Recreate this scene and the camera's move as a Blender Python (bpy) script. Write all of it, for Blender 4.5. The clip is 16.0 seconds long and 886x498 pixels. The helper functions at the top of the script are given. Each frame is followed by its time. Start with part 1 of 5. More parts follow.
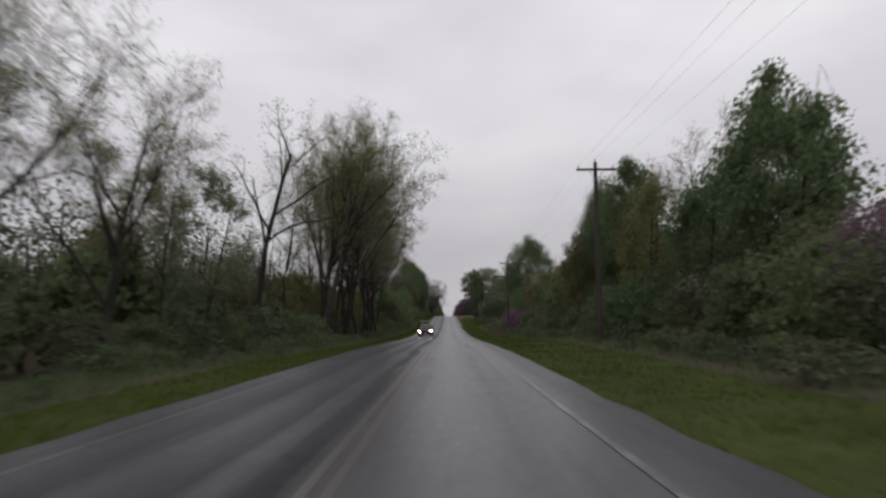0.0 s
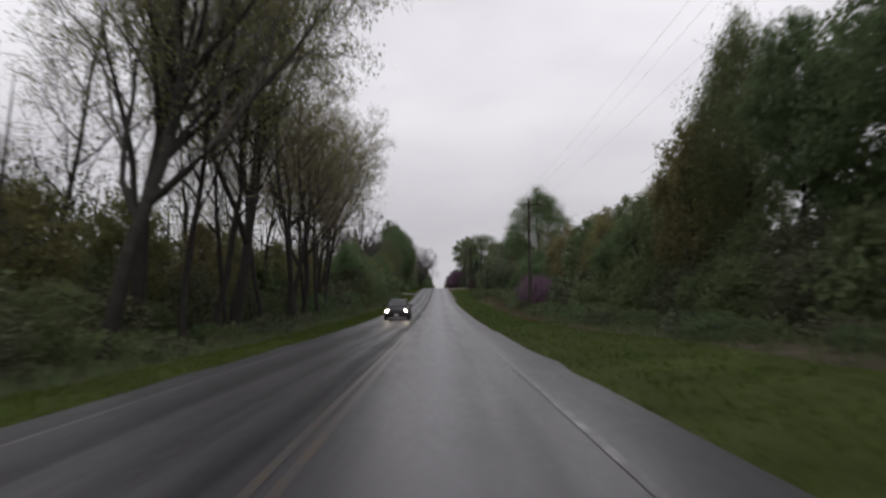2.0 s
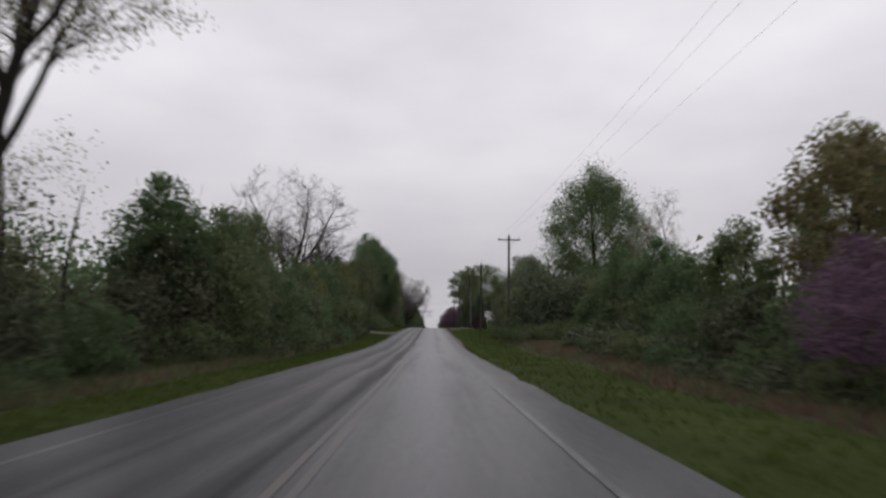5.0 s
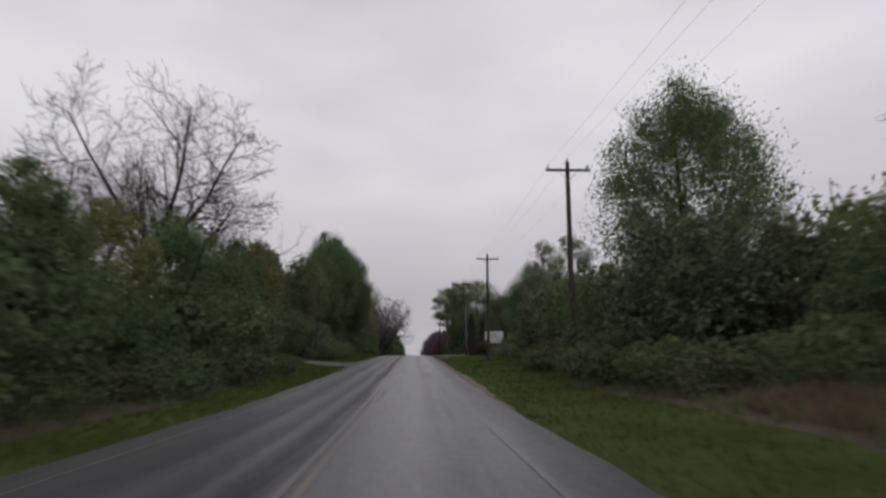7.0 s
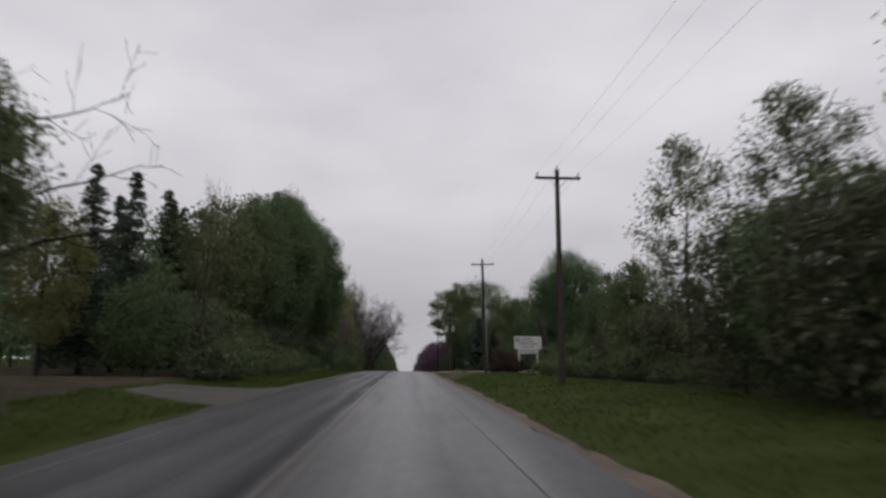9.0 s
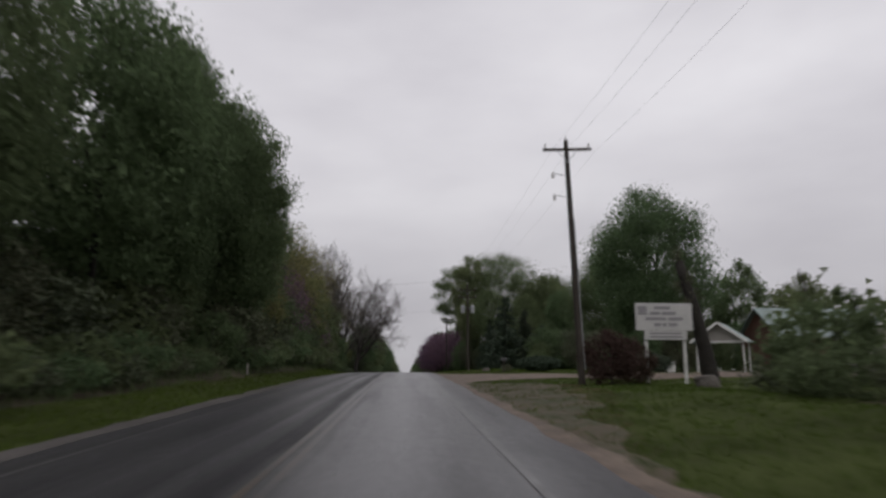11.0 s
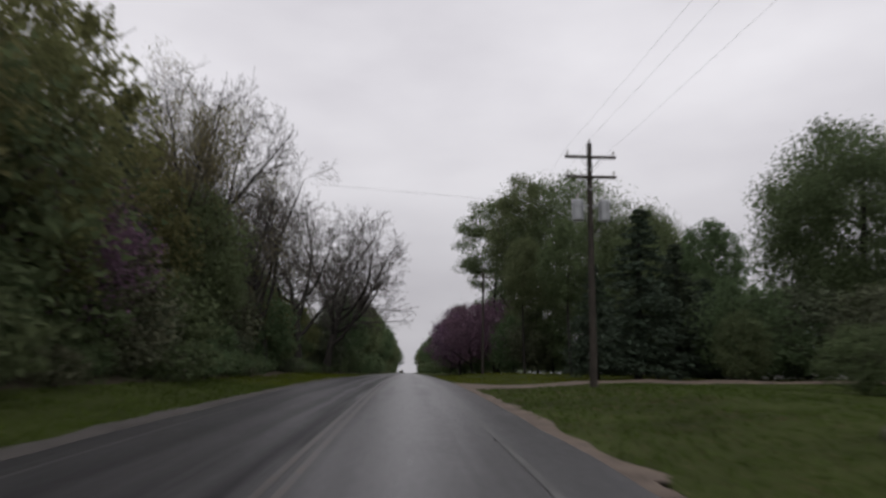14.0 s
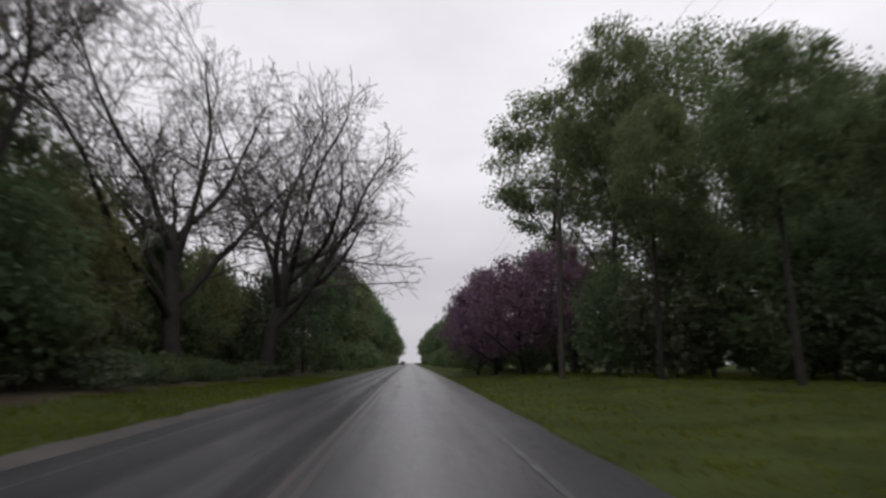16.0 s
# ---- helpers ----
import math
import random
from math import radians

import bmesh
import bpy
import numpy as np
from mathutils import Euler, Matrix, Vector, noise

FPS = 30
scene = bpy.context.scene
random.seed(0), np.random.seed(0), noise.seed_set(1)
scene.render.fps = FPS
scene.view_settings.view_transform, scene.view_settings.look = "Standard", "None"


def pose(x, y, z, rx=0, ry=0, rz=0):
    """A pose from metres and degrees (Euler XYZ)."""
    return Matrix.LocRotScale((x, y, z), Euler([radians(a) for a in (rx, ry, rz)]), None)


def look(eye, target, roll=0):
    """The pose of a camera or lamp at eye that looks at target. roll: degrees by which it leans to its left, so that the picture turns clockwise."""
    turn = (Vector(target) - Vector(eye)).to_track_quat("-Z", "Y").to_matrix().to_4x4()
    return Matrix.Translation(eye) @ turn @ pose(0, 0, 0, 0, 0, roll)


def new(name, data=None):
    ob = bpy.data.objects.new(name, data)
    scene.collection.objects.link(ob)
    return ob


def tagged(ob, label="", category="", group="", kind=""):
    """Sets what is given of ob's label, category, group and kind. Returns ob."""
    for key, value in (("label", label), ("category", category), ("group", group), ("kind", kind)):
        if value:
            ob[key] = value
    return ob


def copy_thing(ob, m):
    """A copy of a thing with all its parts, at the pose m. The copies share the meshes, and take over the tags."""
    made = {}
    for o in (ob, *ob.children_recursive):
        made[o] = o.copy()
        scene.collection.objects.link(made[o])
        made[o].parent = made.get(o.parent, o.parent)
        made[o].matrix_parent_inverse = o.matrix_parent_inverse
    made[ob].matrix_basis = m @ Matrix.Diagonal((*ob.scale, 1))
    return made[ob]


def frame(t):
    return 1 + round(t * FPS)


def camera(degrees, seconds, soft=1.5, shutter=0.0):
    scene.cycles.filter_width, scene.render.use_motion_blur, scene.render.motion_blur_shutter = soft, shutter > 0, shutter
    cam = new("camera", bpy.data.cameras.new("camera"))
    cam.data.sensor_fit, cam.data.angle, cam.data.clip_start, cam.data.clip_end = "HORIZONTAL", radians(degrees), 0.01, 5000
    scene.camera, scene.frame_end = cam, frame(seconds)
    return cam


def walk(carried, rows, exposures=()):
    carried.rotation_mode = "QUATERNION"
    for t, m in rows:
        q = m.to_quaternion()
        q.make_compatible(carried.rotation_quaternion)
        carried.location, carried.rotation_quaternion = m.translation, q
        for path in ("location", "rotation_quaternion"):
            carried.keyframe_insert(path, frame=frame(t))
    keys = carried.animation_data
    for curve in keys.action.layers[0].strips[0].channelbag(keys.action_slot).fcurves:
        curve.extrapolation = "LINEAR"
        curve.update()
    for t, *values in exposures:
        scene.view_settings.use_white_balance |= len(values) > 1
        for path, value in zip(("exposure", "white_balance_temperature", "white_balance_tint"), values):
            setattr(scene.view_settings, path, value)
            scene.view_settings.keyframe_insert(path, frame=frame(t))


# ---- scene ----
cam = camera(68.0, 16.0, soft=2.6, shutter=0.5)


def aim(x, y, z, yaw, pitch, roll):
    """The pose of an eye that looks along a yaw (to the left of +y) and a pitch."""
    a, b = radians(yaw), radians(pitch)
    way = Vector((-math.sin(a) * math.cos(b), math.cos(a) * math.cos(b), math.sin(b)))
    eye = Vector((x, y, z))
    return look(eye, eye + 2 * way, roll)


# seconds, place, yaw, pitch, roll
PATH = [
    (0, -0.24, -0.00, 1.91, 0.39, 5.64, -0.34),
    (0.5, -0.17, 8.69, 1.75, -0.22, 5.22, -0.03),
    (1, -0.06, 17.43, 1.66, -0.73, 4.14, -0.02),
    (1.5, 0.01, 26.18, 1.59, -0.75, 3.52, -0.03),
    (2, 0.01, 34.99, 1.49, -0.39, 3.29, -0.52),
    (2.5, -0.01, 43.94, 1.30, -0.11, 3.68, 0.00),
    (3, -0.07, 53.06, 1.11, 0.16, 3.93, 0.03),
    (3.5, -0.09, 62.30, 0.89, -0.11, 4.03, -0.07),
    (4, -0.12, 71.60, 0.59, -0.27, 4.51, 0.35),
    (6.5, -0.02, 117.73, 0.33, -1.96, 10.17, 0.86),
    (7, -0.02, 126.89, 0.34, -2.64, 9.49, -0.13),
    (7.5, -0.03, 135.97, 0.29, -3.21, 10.08, -0.57),
    (8, -0.00, 144.99, 0.30, -3.30, 10.15, 0.25),
    (8.5, 0.03, 153.97, 0.44, -2.84, 10.46, 0.24),
    (9, 0.06, 163.03, 0.68, -3.19, 10.76, 0.43),
    (11.5, 0.20, 210.10, 1.72, -3.36, 10.09, -0.35),
    (12, 0.22, 219.60, 1.92, -3.40, 10.11, -1.28),
    (12.5, 0.21, 229.07, 2.09, -3.24, 9.87, -1.07),
    (13, 0.19, 238.40, 2.21, -2.78, 9.69, -0.28),
    (13.5, 0.12, 247.57, 2.37, -3.01, 9.00, 0.12),
    (14, 0.04, 256.66, 2.41, -2.86, 8.81, 0.87),
    (14.5, -0.05, 265.82, 2.37, -3.10, 8.61, 0.49),
    (15, -0.08, 275.04, 2.29, -2.95, 8.33, 1.06),
    (15.5, -0.06, 284.33, 2.15, -2.91, 7.89, -0.05),
    (16, -0.06, 293.56, 2.01, -2.75, 7.90, 0.38),
]
walk(cam, [(t, aim(*row)) for t, *row in PATH], exposures=[(0.0, 0.04), (1.0, 0.13), (2.0, 0.19), (4.0, 0.18), (6.5, -0.08), (8.0, 0.0), (9.0, -0.10), (12.5, -0.02), (14.0, 0.04), (15.0, 0.20), (15.5, 0.30), (16.0, 0.29)])

# ---- sky and light ----
world = bpy.data.worlds.new("overcast_sky")
scene.world = world
world.use_nodes = True
wn, wl = world.node_tree.nodes, world.node_tree.links
wn.clear()
sky = wn.new("ShaderNodeTexSky")
sky.sky_type, sky.sun_disc = "NISHITA", False
sky.sun_elevation, sky.sun_rotation = radians(52), radians(200)
sky.air_density, sky.dust_density = 1.0, 6.0
grey = wn.new("ShaderNodeHueSaturation")
grey.inputs["Saturation"].default_value = 0.12
grey.inputs["Value"].default_value = 0.09
wl.new(sky.outputs["Color"], grey.inputs["Color"])
cco = wn.new("ShaderNodeTexCoord")
cmap = wn.new("ShaderNodeMapping")
cmap.inputs["Scale"].default_value = (1.0, 1.0, 2.6)
wl.new(cco.outputs["Generated"], cmap.inputs["Vector"])
cloud = wn.new("ShaderNodeTexNoise")
cloud.inputs["Scale"].default_value, cloud.inputs["Detail"].default_value = 2.6, 5.0
cloud.inputs["Roughness"].default_value = 0.45
wl.new(cmap.outputs["Vector"], cloud.inputs["Vector"])
cramp = wn.new("ShaderNodeValToRGB")
cramp.color_ramp.elements[0].position, cramp.color_ramp.elements[1].position = 0.3, 0.72
cramp.color_ramp.elements[0].color = (0.665, 0.645, 0.695, 1)
cramp.color_ramp.elements[1].color = (0.88, 0.862, 0.905, 1)
wl.new(cloud.outputs["Fac"], cramp.inputs["Fac"])
cmix = wn.new("ShaderNodeMixRGB")
cmix.inputs["Fac"].default_value = 0.85
wl.new(grey.outputs["Color"], cmix.inputs["Color1"])
wl.new(cramp.outputs["Color"], cmix.inputs["Color2"])
back = wn.new("ShaderNodeBackground")
back.inputs["Strength"].default_value = 1.0
wout = wn.new("ShaderNodeOutputWorld")
# an overcast sky is dimmer towards the horizon than overhead
csep = wn.new("ShaderNodeSeparateXYZ")
wl.new(cco.outputs["Generated"], csep.inputs["Vector"])
crange = wn.new("ShaderNodeMapRange")
crange.interpolation_type = "SMOOTHSTEP"
crange.inputs["From Min"].default_value, crange.inputs["From Max"].default_value = -0.03, 0.42
crange.inputs["To Min"].default_value, crange.inputs["To Max"].default_value = 0.74, 1.05
wl.new(csep.outputs["Z"], crange.inputs["Value"])
cdim = wn.new("ShaderNodeMixRGB")
cdim.blend_type = "MULTIPLY"
cdim.inputs["Fac"].default_value = 1.0
wl.new(cmix.outputs["Color"], cdim.inputs["Color1"])
wl.new(crange.outputs["Result"], cdim.inputs["Color2"])
wl.new(cdim.outputs["Color"], back.inputs["Color"])
wl.new(back.outputs["Background"], wout.inputs["Surface"])
sun_data = bpy.data.lights.new("sun", "SUN")
sun_data.energy, sun_data.angle, sun_data.color = 0.5, radians(40), (1.0, 0.97, 0.93)
sun = new("sun", sun_data)
sun.matrix_world = look((0, 0, 60), (-12, 34, 0))


# ---- materials ----
def material(name, base, rough=0.8, spread=0.3, scale=6.0, fine=60.0, bump=0.3, metal=0.0, island=0.0, thin=0.0, spec=0.5, dist=0.02):
    """A surface with two scales of variation about a base colour; thin lets light through, island varies piece by piece."""
    m = bpy.data.materials.new(name)
    m.use_nodes = True
    n, l = m.node_tree.nodes, m.node_tree.links
    bsdf = n["Principled BSDF"]
    co = n.new("ShaderNodeTexCoord")
    big, small = n.new("ShaderNodeTexNoise"), n.new("ShaderNodeTexNoise")
    big.inputs["Scale"].default_value, big.inputs["Detail"].default_value = scale, 4.0
    small.inputs["Scale"].default_value, small.inputs["Detail"].default_value = fine, 3.0
    for node in (big, small):
        l.new(co.outputs["Object"], node.inputs["Vector"])
    add = n.new("ShaderNodeMath")
    add.operation = "MULTIPLY_ADD"
    add.inputs[1].default_value = 0.5
    l.new(small.outputs["Fac"], add.inputs[0])
    half = n.new("ShaderNodeMath")
    half.operation = "MULTIPLY"
    half.inputs[1].default_value = 0.5
    l.new(big.outputs["Fac"], half.inputs[0])
    l.new(half.outputs[0], add.inputs[2])
    ramp = n.new("ShaderNodeValToRGB")
    ramp.color_ramp.elements[0].position, ramp.color_ramp.elements[1].position = 0.32, 0.68
    ramp.color_ramp.elements[0].color = (*[c * (1 - spread) for c in base], 1)
    ramp.color_ramp.elements[1].color = (*[min(c * (1 + spread), 1) for c in base], 1)
    l.new(add.outputs[0], ramp.inputs["Fac"])
    colour = ramp.outputs["Color"]
    if island:
        geo, info = n.new("ShaderNodeNewGeometry"), n.new("ShaderNodeObjectInfo")
        vary = n.new("ShaderNodeHueSaturation")
        value, hue = n.new("ShaderNodeMapRange"), n.new("ShaderNodeMapRange")
        value.inputs["To Min"].default_value, value.inputs["To Max"].default_value = 1 - island, 1 + island
        hue.inputs["To Min"].default_value, hue.inputs["To Max"].default_value = 0.47, 0.53
        l.new(geo.outputs["Random Per Island"], value.inputs["Value"])
        l.new(info.outputs["Random"], hue.inputs["Value"])
        l.new(value.outputs["Result"], vary.inputs["Value"])
        l.new(hue.outputs["Result"], vary.inputs["Hue"])
        l.new(colour, vary.inputs["Color"])
        colour = vary.outputs["Color"]
    l.new(colour, bsdf.inputs["Base Color"])
    bsdf.inputs["Roughness"].default_value, bsdf.inputs["Metallic"].default_value = rough, metal
    bsdf.inputs["Specular IOR Level"].default_value = spec
    if bump:
        bn = n.new("ShaderNodeBump")
        bn.inputs["Strength"].default_value, bn.inputs["Distance"].default_value = bump, dist
        l.new(add.outputs[0], bn.inputs["Height"])
        l.new(bn.outputs["Normal"], bsdf.inputs["Normal"])
    if thin:
        tr, mix = n.new("ShaderNodeBsdfTranslucent"), n.new("ShaderNodeMixShader")
        mix.inputs["Fac"].default_value = thin
        l.new(colour, tr.inputs["Color"])
        l.new(bsdf.outputs["BSDF"], mix.inputs[1])
        l.new(tr.outputs["BSDF"], mix.inputs[2])
        l.new(mix.outputs["Shader"], n["Material Output"].inputs["Surface"])
    return m


def glow(name, colour, strength):
    m = bpy.data.materials.new(name)
    m.use_nodes = True
    bsdf = m.node_tree.nodes["Principled BSDF"]
    bsdf.inputs["Base Color"].default_value = (*colour, 1)
    bsdf.inputs["Emission Color"].default_value = (*colour, 1)
    bsdf.inputs["Emission Strength"].default_value = strength
    bsdf.inputs["Roughness"].default_value = 0.1
    return m


def road_material():
    """Wet worn asphalt: grain, patches, and bands along the wheel paths."""
    m = bpy.data.materials.new("wet_asphalt")
    m.use_nodes = True
    n, l = m.node_tree.nodes, m.node_tree.links
    bsdf = n["Principled BSDF"]
    co = n.new("ShaderNodeTexCoord")
    sep = n.new("ShaderNodeSeparateXYZ")
    l.new(co.outputs["Object"], sep.inputs[0])
    stretch = n.new("ShaderNodeMapping")
    stretch.inputs["Scale"].default_value = (1.0, 0.035, 1.0)
    l.new(co.outputs["Object"], stretch.inputs["Vector"])
    streak = n.new("ShaderNodeTexNoise")
    streak.inputs["Scale"].default_value, streak.inputs["Detail"].default_value = 2.6, 8.0
    l.new(stretch.outputs["Vector"], streak.inputs["Vector"])
    wob = n.new("ShaderNodeMath")
    wob.operation = "MULTIPLY_ADD"
    wob.inputs[1].default_value = 0.9
    l.new(streak.outputs["Fac"], wob.inputs[0])
    l.new(sep.outputs["X"], wob.inputs[2])
    span = n.new("ShaderNodeMapRange")
    span.inputs["From Min"].default_value, span.inputs["From Max"].default_value = -4.55, 3.2
    l.new(wob.outputs[0], span.inputs["Value"])
    bands = n.new("ShaderNodeValToRGB")
    bands.color_ramp.interpolation = "EASE"
    ramp = bands.color_ramp
    levels = ((0.0, 0.5), (0.10, 0.55), (0.19, 0.26), (0.26, 0.62), (0.32, 0.30), (0.36, 0.62), (0.42, 0.05), (0.48, 0.6), (0.54, 0.78), (0.62, 0.95), (0.72, 0.72), (0.83, 0.9), (0.93, 0.55), (1.0, 0.45))
    for _ in range(len(levels) - 2):
        ramp.elements.new(0.5)
    for e, (at, v) in zip(ramp.elements, levels):
        e.position, e.color = at, (v, v, v, 1)
    l.new(span.outputs["Result"], bands.inputs["Fac"])
    patch, grain = n.new("ShaderNodeTexNoise"), n.new("ShaderNodeTexNoise")
    patch.inputs["Scale"].default_value, patch.inputs["Detail"].default_value = 0.35, 5.0
    grain.inputs["Scale"].default_value, grain.inputs["Detail"].default_value = 55.0, 2.0
    for node in (patch, grain):
        l.new(co.outputs["Object"], node.inputs["Vector"])
    tone = n.new("ShaderNodeMath")
    tone.operation = "MULTIPLY_ADD"
    tone.inputs[1].default_value = 0.28
    l.new(grain.outputs["Fac"], tone.inputs[0])
    blend = n.new("ShaderNodeMath")
    blend.operation = "MULTIPLY_ADD"
    blend.inputs[1].default_value = 0.3
    l.new(patch.outputs["Fac"], blend.inputs[0])
    worn = n.new("ShaderNodeMath")
    worn.operation = "MULTIPLY_ADD"
    worn.inputs[1].default_value = 0.55
    l.new(streak.outputs["Fac"], worn.inputs[0])
    l.new(bands.outputs["Color"], worn.inputs[2])
    less = n.new("ShaderNodeMath")
    less.operation = "SUBTRACT"
    less.inputs[1].default_value = 0.27
    l.new(worn.outputs[0], less.inputs[0])
    l.new(less.outputs[0], blend.inputs[2])
    l.new(blend.outputs[0], tone.inputs[2])
    cr = n.new("ShaderNodeValToRGB")
    cr.color_ramp.elements[0].position, cr.color_ramp.elements[1].position = 0.25, 1.3
    cr.color_ramp.elements[0].color = (0.017, 0.0165, 0.018, 1)
    cr.color_ramp.elements[1].color = (0.058, 0.056, 0.060, 1)
    scale_t = n.new("ShaderNodeMath")
    scale_t.operation = "MULTIPLY"
    scale_t.inputs[1].default_value = 0.75
    l.new(tone.outputs[0], scale_t.inputs[0])
    l.new(scale_t.outputs[0], cr.inputs["Fac"])
    l.new(cr.outputs["Color"], bsdf.inputs["Base Color"])
    rr = n.new("ShaderNodeMapRange")
    rr.inputs["To Min"].default_value, rr.inputs["To Max"].default_value = 0.46, 0.20
    l.new(blend.outputs[0], rr.inputs["Value"])
    l.new(rr.outputs["Result"], bsdf.inputs["Roughness"])
    mott = n.new("ShaderNodeTexNoise")
    mott.inputs["Scale"].default_value, mott.inputs["Detail"].default_value = 7.0, 6.0
    l.new(co.outputs["Object"], mott.inputs["Vector"])
    rsum = n.new("ShaderNodeMath")
    rsum.operation = "MULTIPLY_ADD"
    rsum.inputs[1].default_value = 0.22
    l.new(mott.outputs["Fac"], rsum.inputs[0])
    l.new(rr.outputs["Result"], rsum.inputs[2])
    l.new(rsum.outputs[0], bsdf.inputs["Roughness"])
    sp = n.new("ShaderNodeMapRange")
    sp.inputs["To Min"].default_value, sp.inputs["To Max"].default_value = 0.06, 0.26
    l.new(blend.outputs[0], sp.inputs["Value"])
    l.new(sp.outputs["Result"], bsdf.inputs["Specular IOR Level"])
    bn = n.new("ShaderNodeBump")
    bn.inputs["Strength"].default_value, bn.inputs["Distance"].default_value = 0.35, 0.006
    l.new(grain.outputs["Fac"], bn.inputs["Height"])
    l.new(bn.outputs["Normal"], bsdf.inputs["Normal"])
    return m


def worn_paint(name, colour):
    """Road paint, worn through to the asphalt in patches."""
    m = bpy.data.materials.new(name)
    m.use_nodes = True
    n, l = m.node_tree.nodes, m.node_tree.links
    bsdf = n["Principled BSDF"]
    co, noise_a = n.new("ShaderNodeTexCoord"), n.new("ShaderNodeTexNoise")
    noise_a.inputs["Scale"].default_value, noise_a.inputs["Detail"].default_value = 3.0, 8.0
    noise_a.inputs["Roughness"].default_value = 0.7
    l.new(co.outputs["Object"], noise_a.inputs["Vector"])
    ramp = n.new("ShaderNodeValToRGB")
    ramp.color_ramp.elements[0].position, ramp.color_ramp.elements[1].position = 0.44, 0.74
    ramp.color_ramp.elements[0].color, ramp.color_ramp.elements[1].color = (0.055, 0.053, 0.054, 1), (*colour, 1)
    l.new(noise_a.outputs["Fac"], ramp.inputs["Fac"])
    l.new(ramp.outputs["Color"], bsdf.inputs["Base Color"])
    bsdf.inputs["Roughness"].default_value = 0.34
    bsdf.inputs["Specular IOR Level"].default_value = 0.27
    return m


ASPHALT = road_material()
PATCH = material("newer_dark_asphalt", (0.026, 0.025, 0.027), 0.42, 0.3, 1.2, 60.0, 0.4, spec=0.2, dist=0.006)
YELLOW = worn_paint("worn_yellow_paint", (0.092, 0.060, 0.032))
WHITE_LINE = worn_paint("worn_white_paint", (0.25, 0.25, 0.25))
FADED_LINE = worn_paint("faded_white_paint", (0.17, 0.17, 0.168))
SOIL = material("grassy_soil", (0.038, 0.048, 0.014), 0.95, 0.55, 0.4, 14.0, 0.8, spec=0.05, dist=0.05)
LAWN = material("wet_grass_blades", (0.070, 0.091, 0.018), 0.8, 0.3, 0.35, 9.0, 0.0, island=0.35, thin=0.3, spec=0.08)
LUSH = material("lush_yellow_green_grass_blades", (0.092, 0.106, 0.009), 0.8, 0.3, 0.35, 9.0, 0.0, island=0.35, thin=0.3, spec=0.08)
DRY = material("dry_brown_stalks", (0.138, 0.104, 0.070), 0.9, 0.35, 0.8, 9.0, 0.0, island=0.35, thin=0.2, spec=0.08)
LITTER = material("brown_leaf_litter", (0.058, 0.050, 0.035), 0.95, 0.5, 0.7, 16.0, 0.9, spec=0.05, dist=0.05)
GREY_GRAVEL = material("damp_grey_gravel", (0.070, 0.064, 0.060), 0.8, 0.35, 0.7, 26.0, 0.9, spec=0.2, dist=0.03)
MUD = material("wet_brown_earth", (0.075, 0.058, 0.040), 0.8, 0.5, 0.8, 9.0, 1.0, spec=0.2, dist=0.03)
for node in MUD.node_tree.nodes:
    if node.type == "VALTORGB":
        node.color_ramp.elements[0].color, node.color_ramp.elements[1].color = (0.034, 0.040, 0.015, 1), (0.076, 0.057, 0.039, 1)
        node.color_ramp.elements[0].position, node.color_ramp.elements[1].position = 0.42, 0.58
GRAVEL = material("damp_brown_gravel", (0.112, 0.086, 0.068), 0.8, 0.6, 1.5, 22.0, 1.0, spec=0.25, dist=0.03)
BARK = material("wet_grey_bark", (0.030, 0.027, 0.024), 0.9, 0.4, 3.0, 22.0, 0.8, spec=0.15)
TWIG = material("brown_twigs", (0.074, 0.065, 0.057), 0.9, 0.3, 2.0, 14.0, 0.0, island=0.3)
LEAF_DARK = material("dark_green_leaves", (0.114, 0.150, 0.074), 0.75, 0.22, 0.35, 5.0, 0.0, island=0.22, thin=0.55, spec=0.15)
LEAF_MID = material("green_leaves", (0.124, 0.160, 0.078), 0.75, 0.22, 0.35, 5.0, 0.0, island=0.22, thin=0.55, spec=0.15)
LEAF_PALE = material("young_olive_leaves", (0.182, 0.176, 0.080), 0.75, 0.22, 0.35, 5.0, 0.0, island=0.22, thin=0.55, spec=0.15)
LEAF_SAGE = material("grey_green_leaves", (0.168, 0.182, 0.118), 0.75, 0.22, 0.35, 5.0, 0.0, island=0.22, thin=0.55, spec=0.15)
LEAF_BROWN = material("brown_undergrowth", (0.092, 0.102, 0.062), 0.85, 0.25, 0.35, 5.0, 0.0, island=0.22, thin=0.2, spec=0.2)
NEEDLE = material("dark_needles", (0.058, 0.076, 0.052), 0.8, 0.3, 0.7, 6.0, 0.0, island=0.22, thin=0.15, spec=0.1)
LEAF_RUST = material("rusty_brown_leaves", (0.066, 0.046, 0.036), 0.85, 0.3, 0.35, 5.0, 0.0, island=0.25, thin=0.3, spec=0.1)
BLOSSOM = material("purple_pink_blossom", (0.165, 0.100, 0.145), 0.75, 0.3, 0.7, 6.0, 0.0, island=0.22, thin=0.35, spec=0.2)
STONE = material("weathered_grey_stone", (0.085, 0.074, 0.064), 0.75, 0.4, 2.2, 24.0, 0.8)
POLE = material("weathered_pole_wood", (0.050, 0.043, 0.037), 0.9, 0.35, 2.0, 30.0, 0.5, spec=0.15)
METAL = material("grey_galvanised_metal", (0.32, 0.33, 0.34), 0.45, 0.15, 4.0, 40.0, 0.1, metal=0.7)
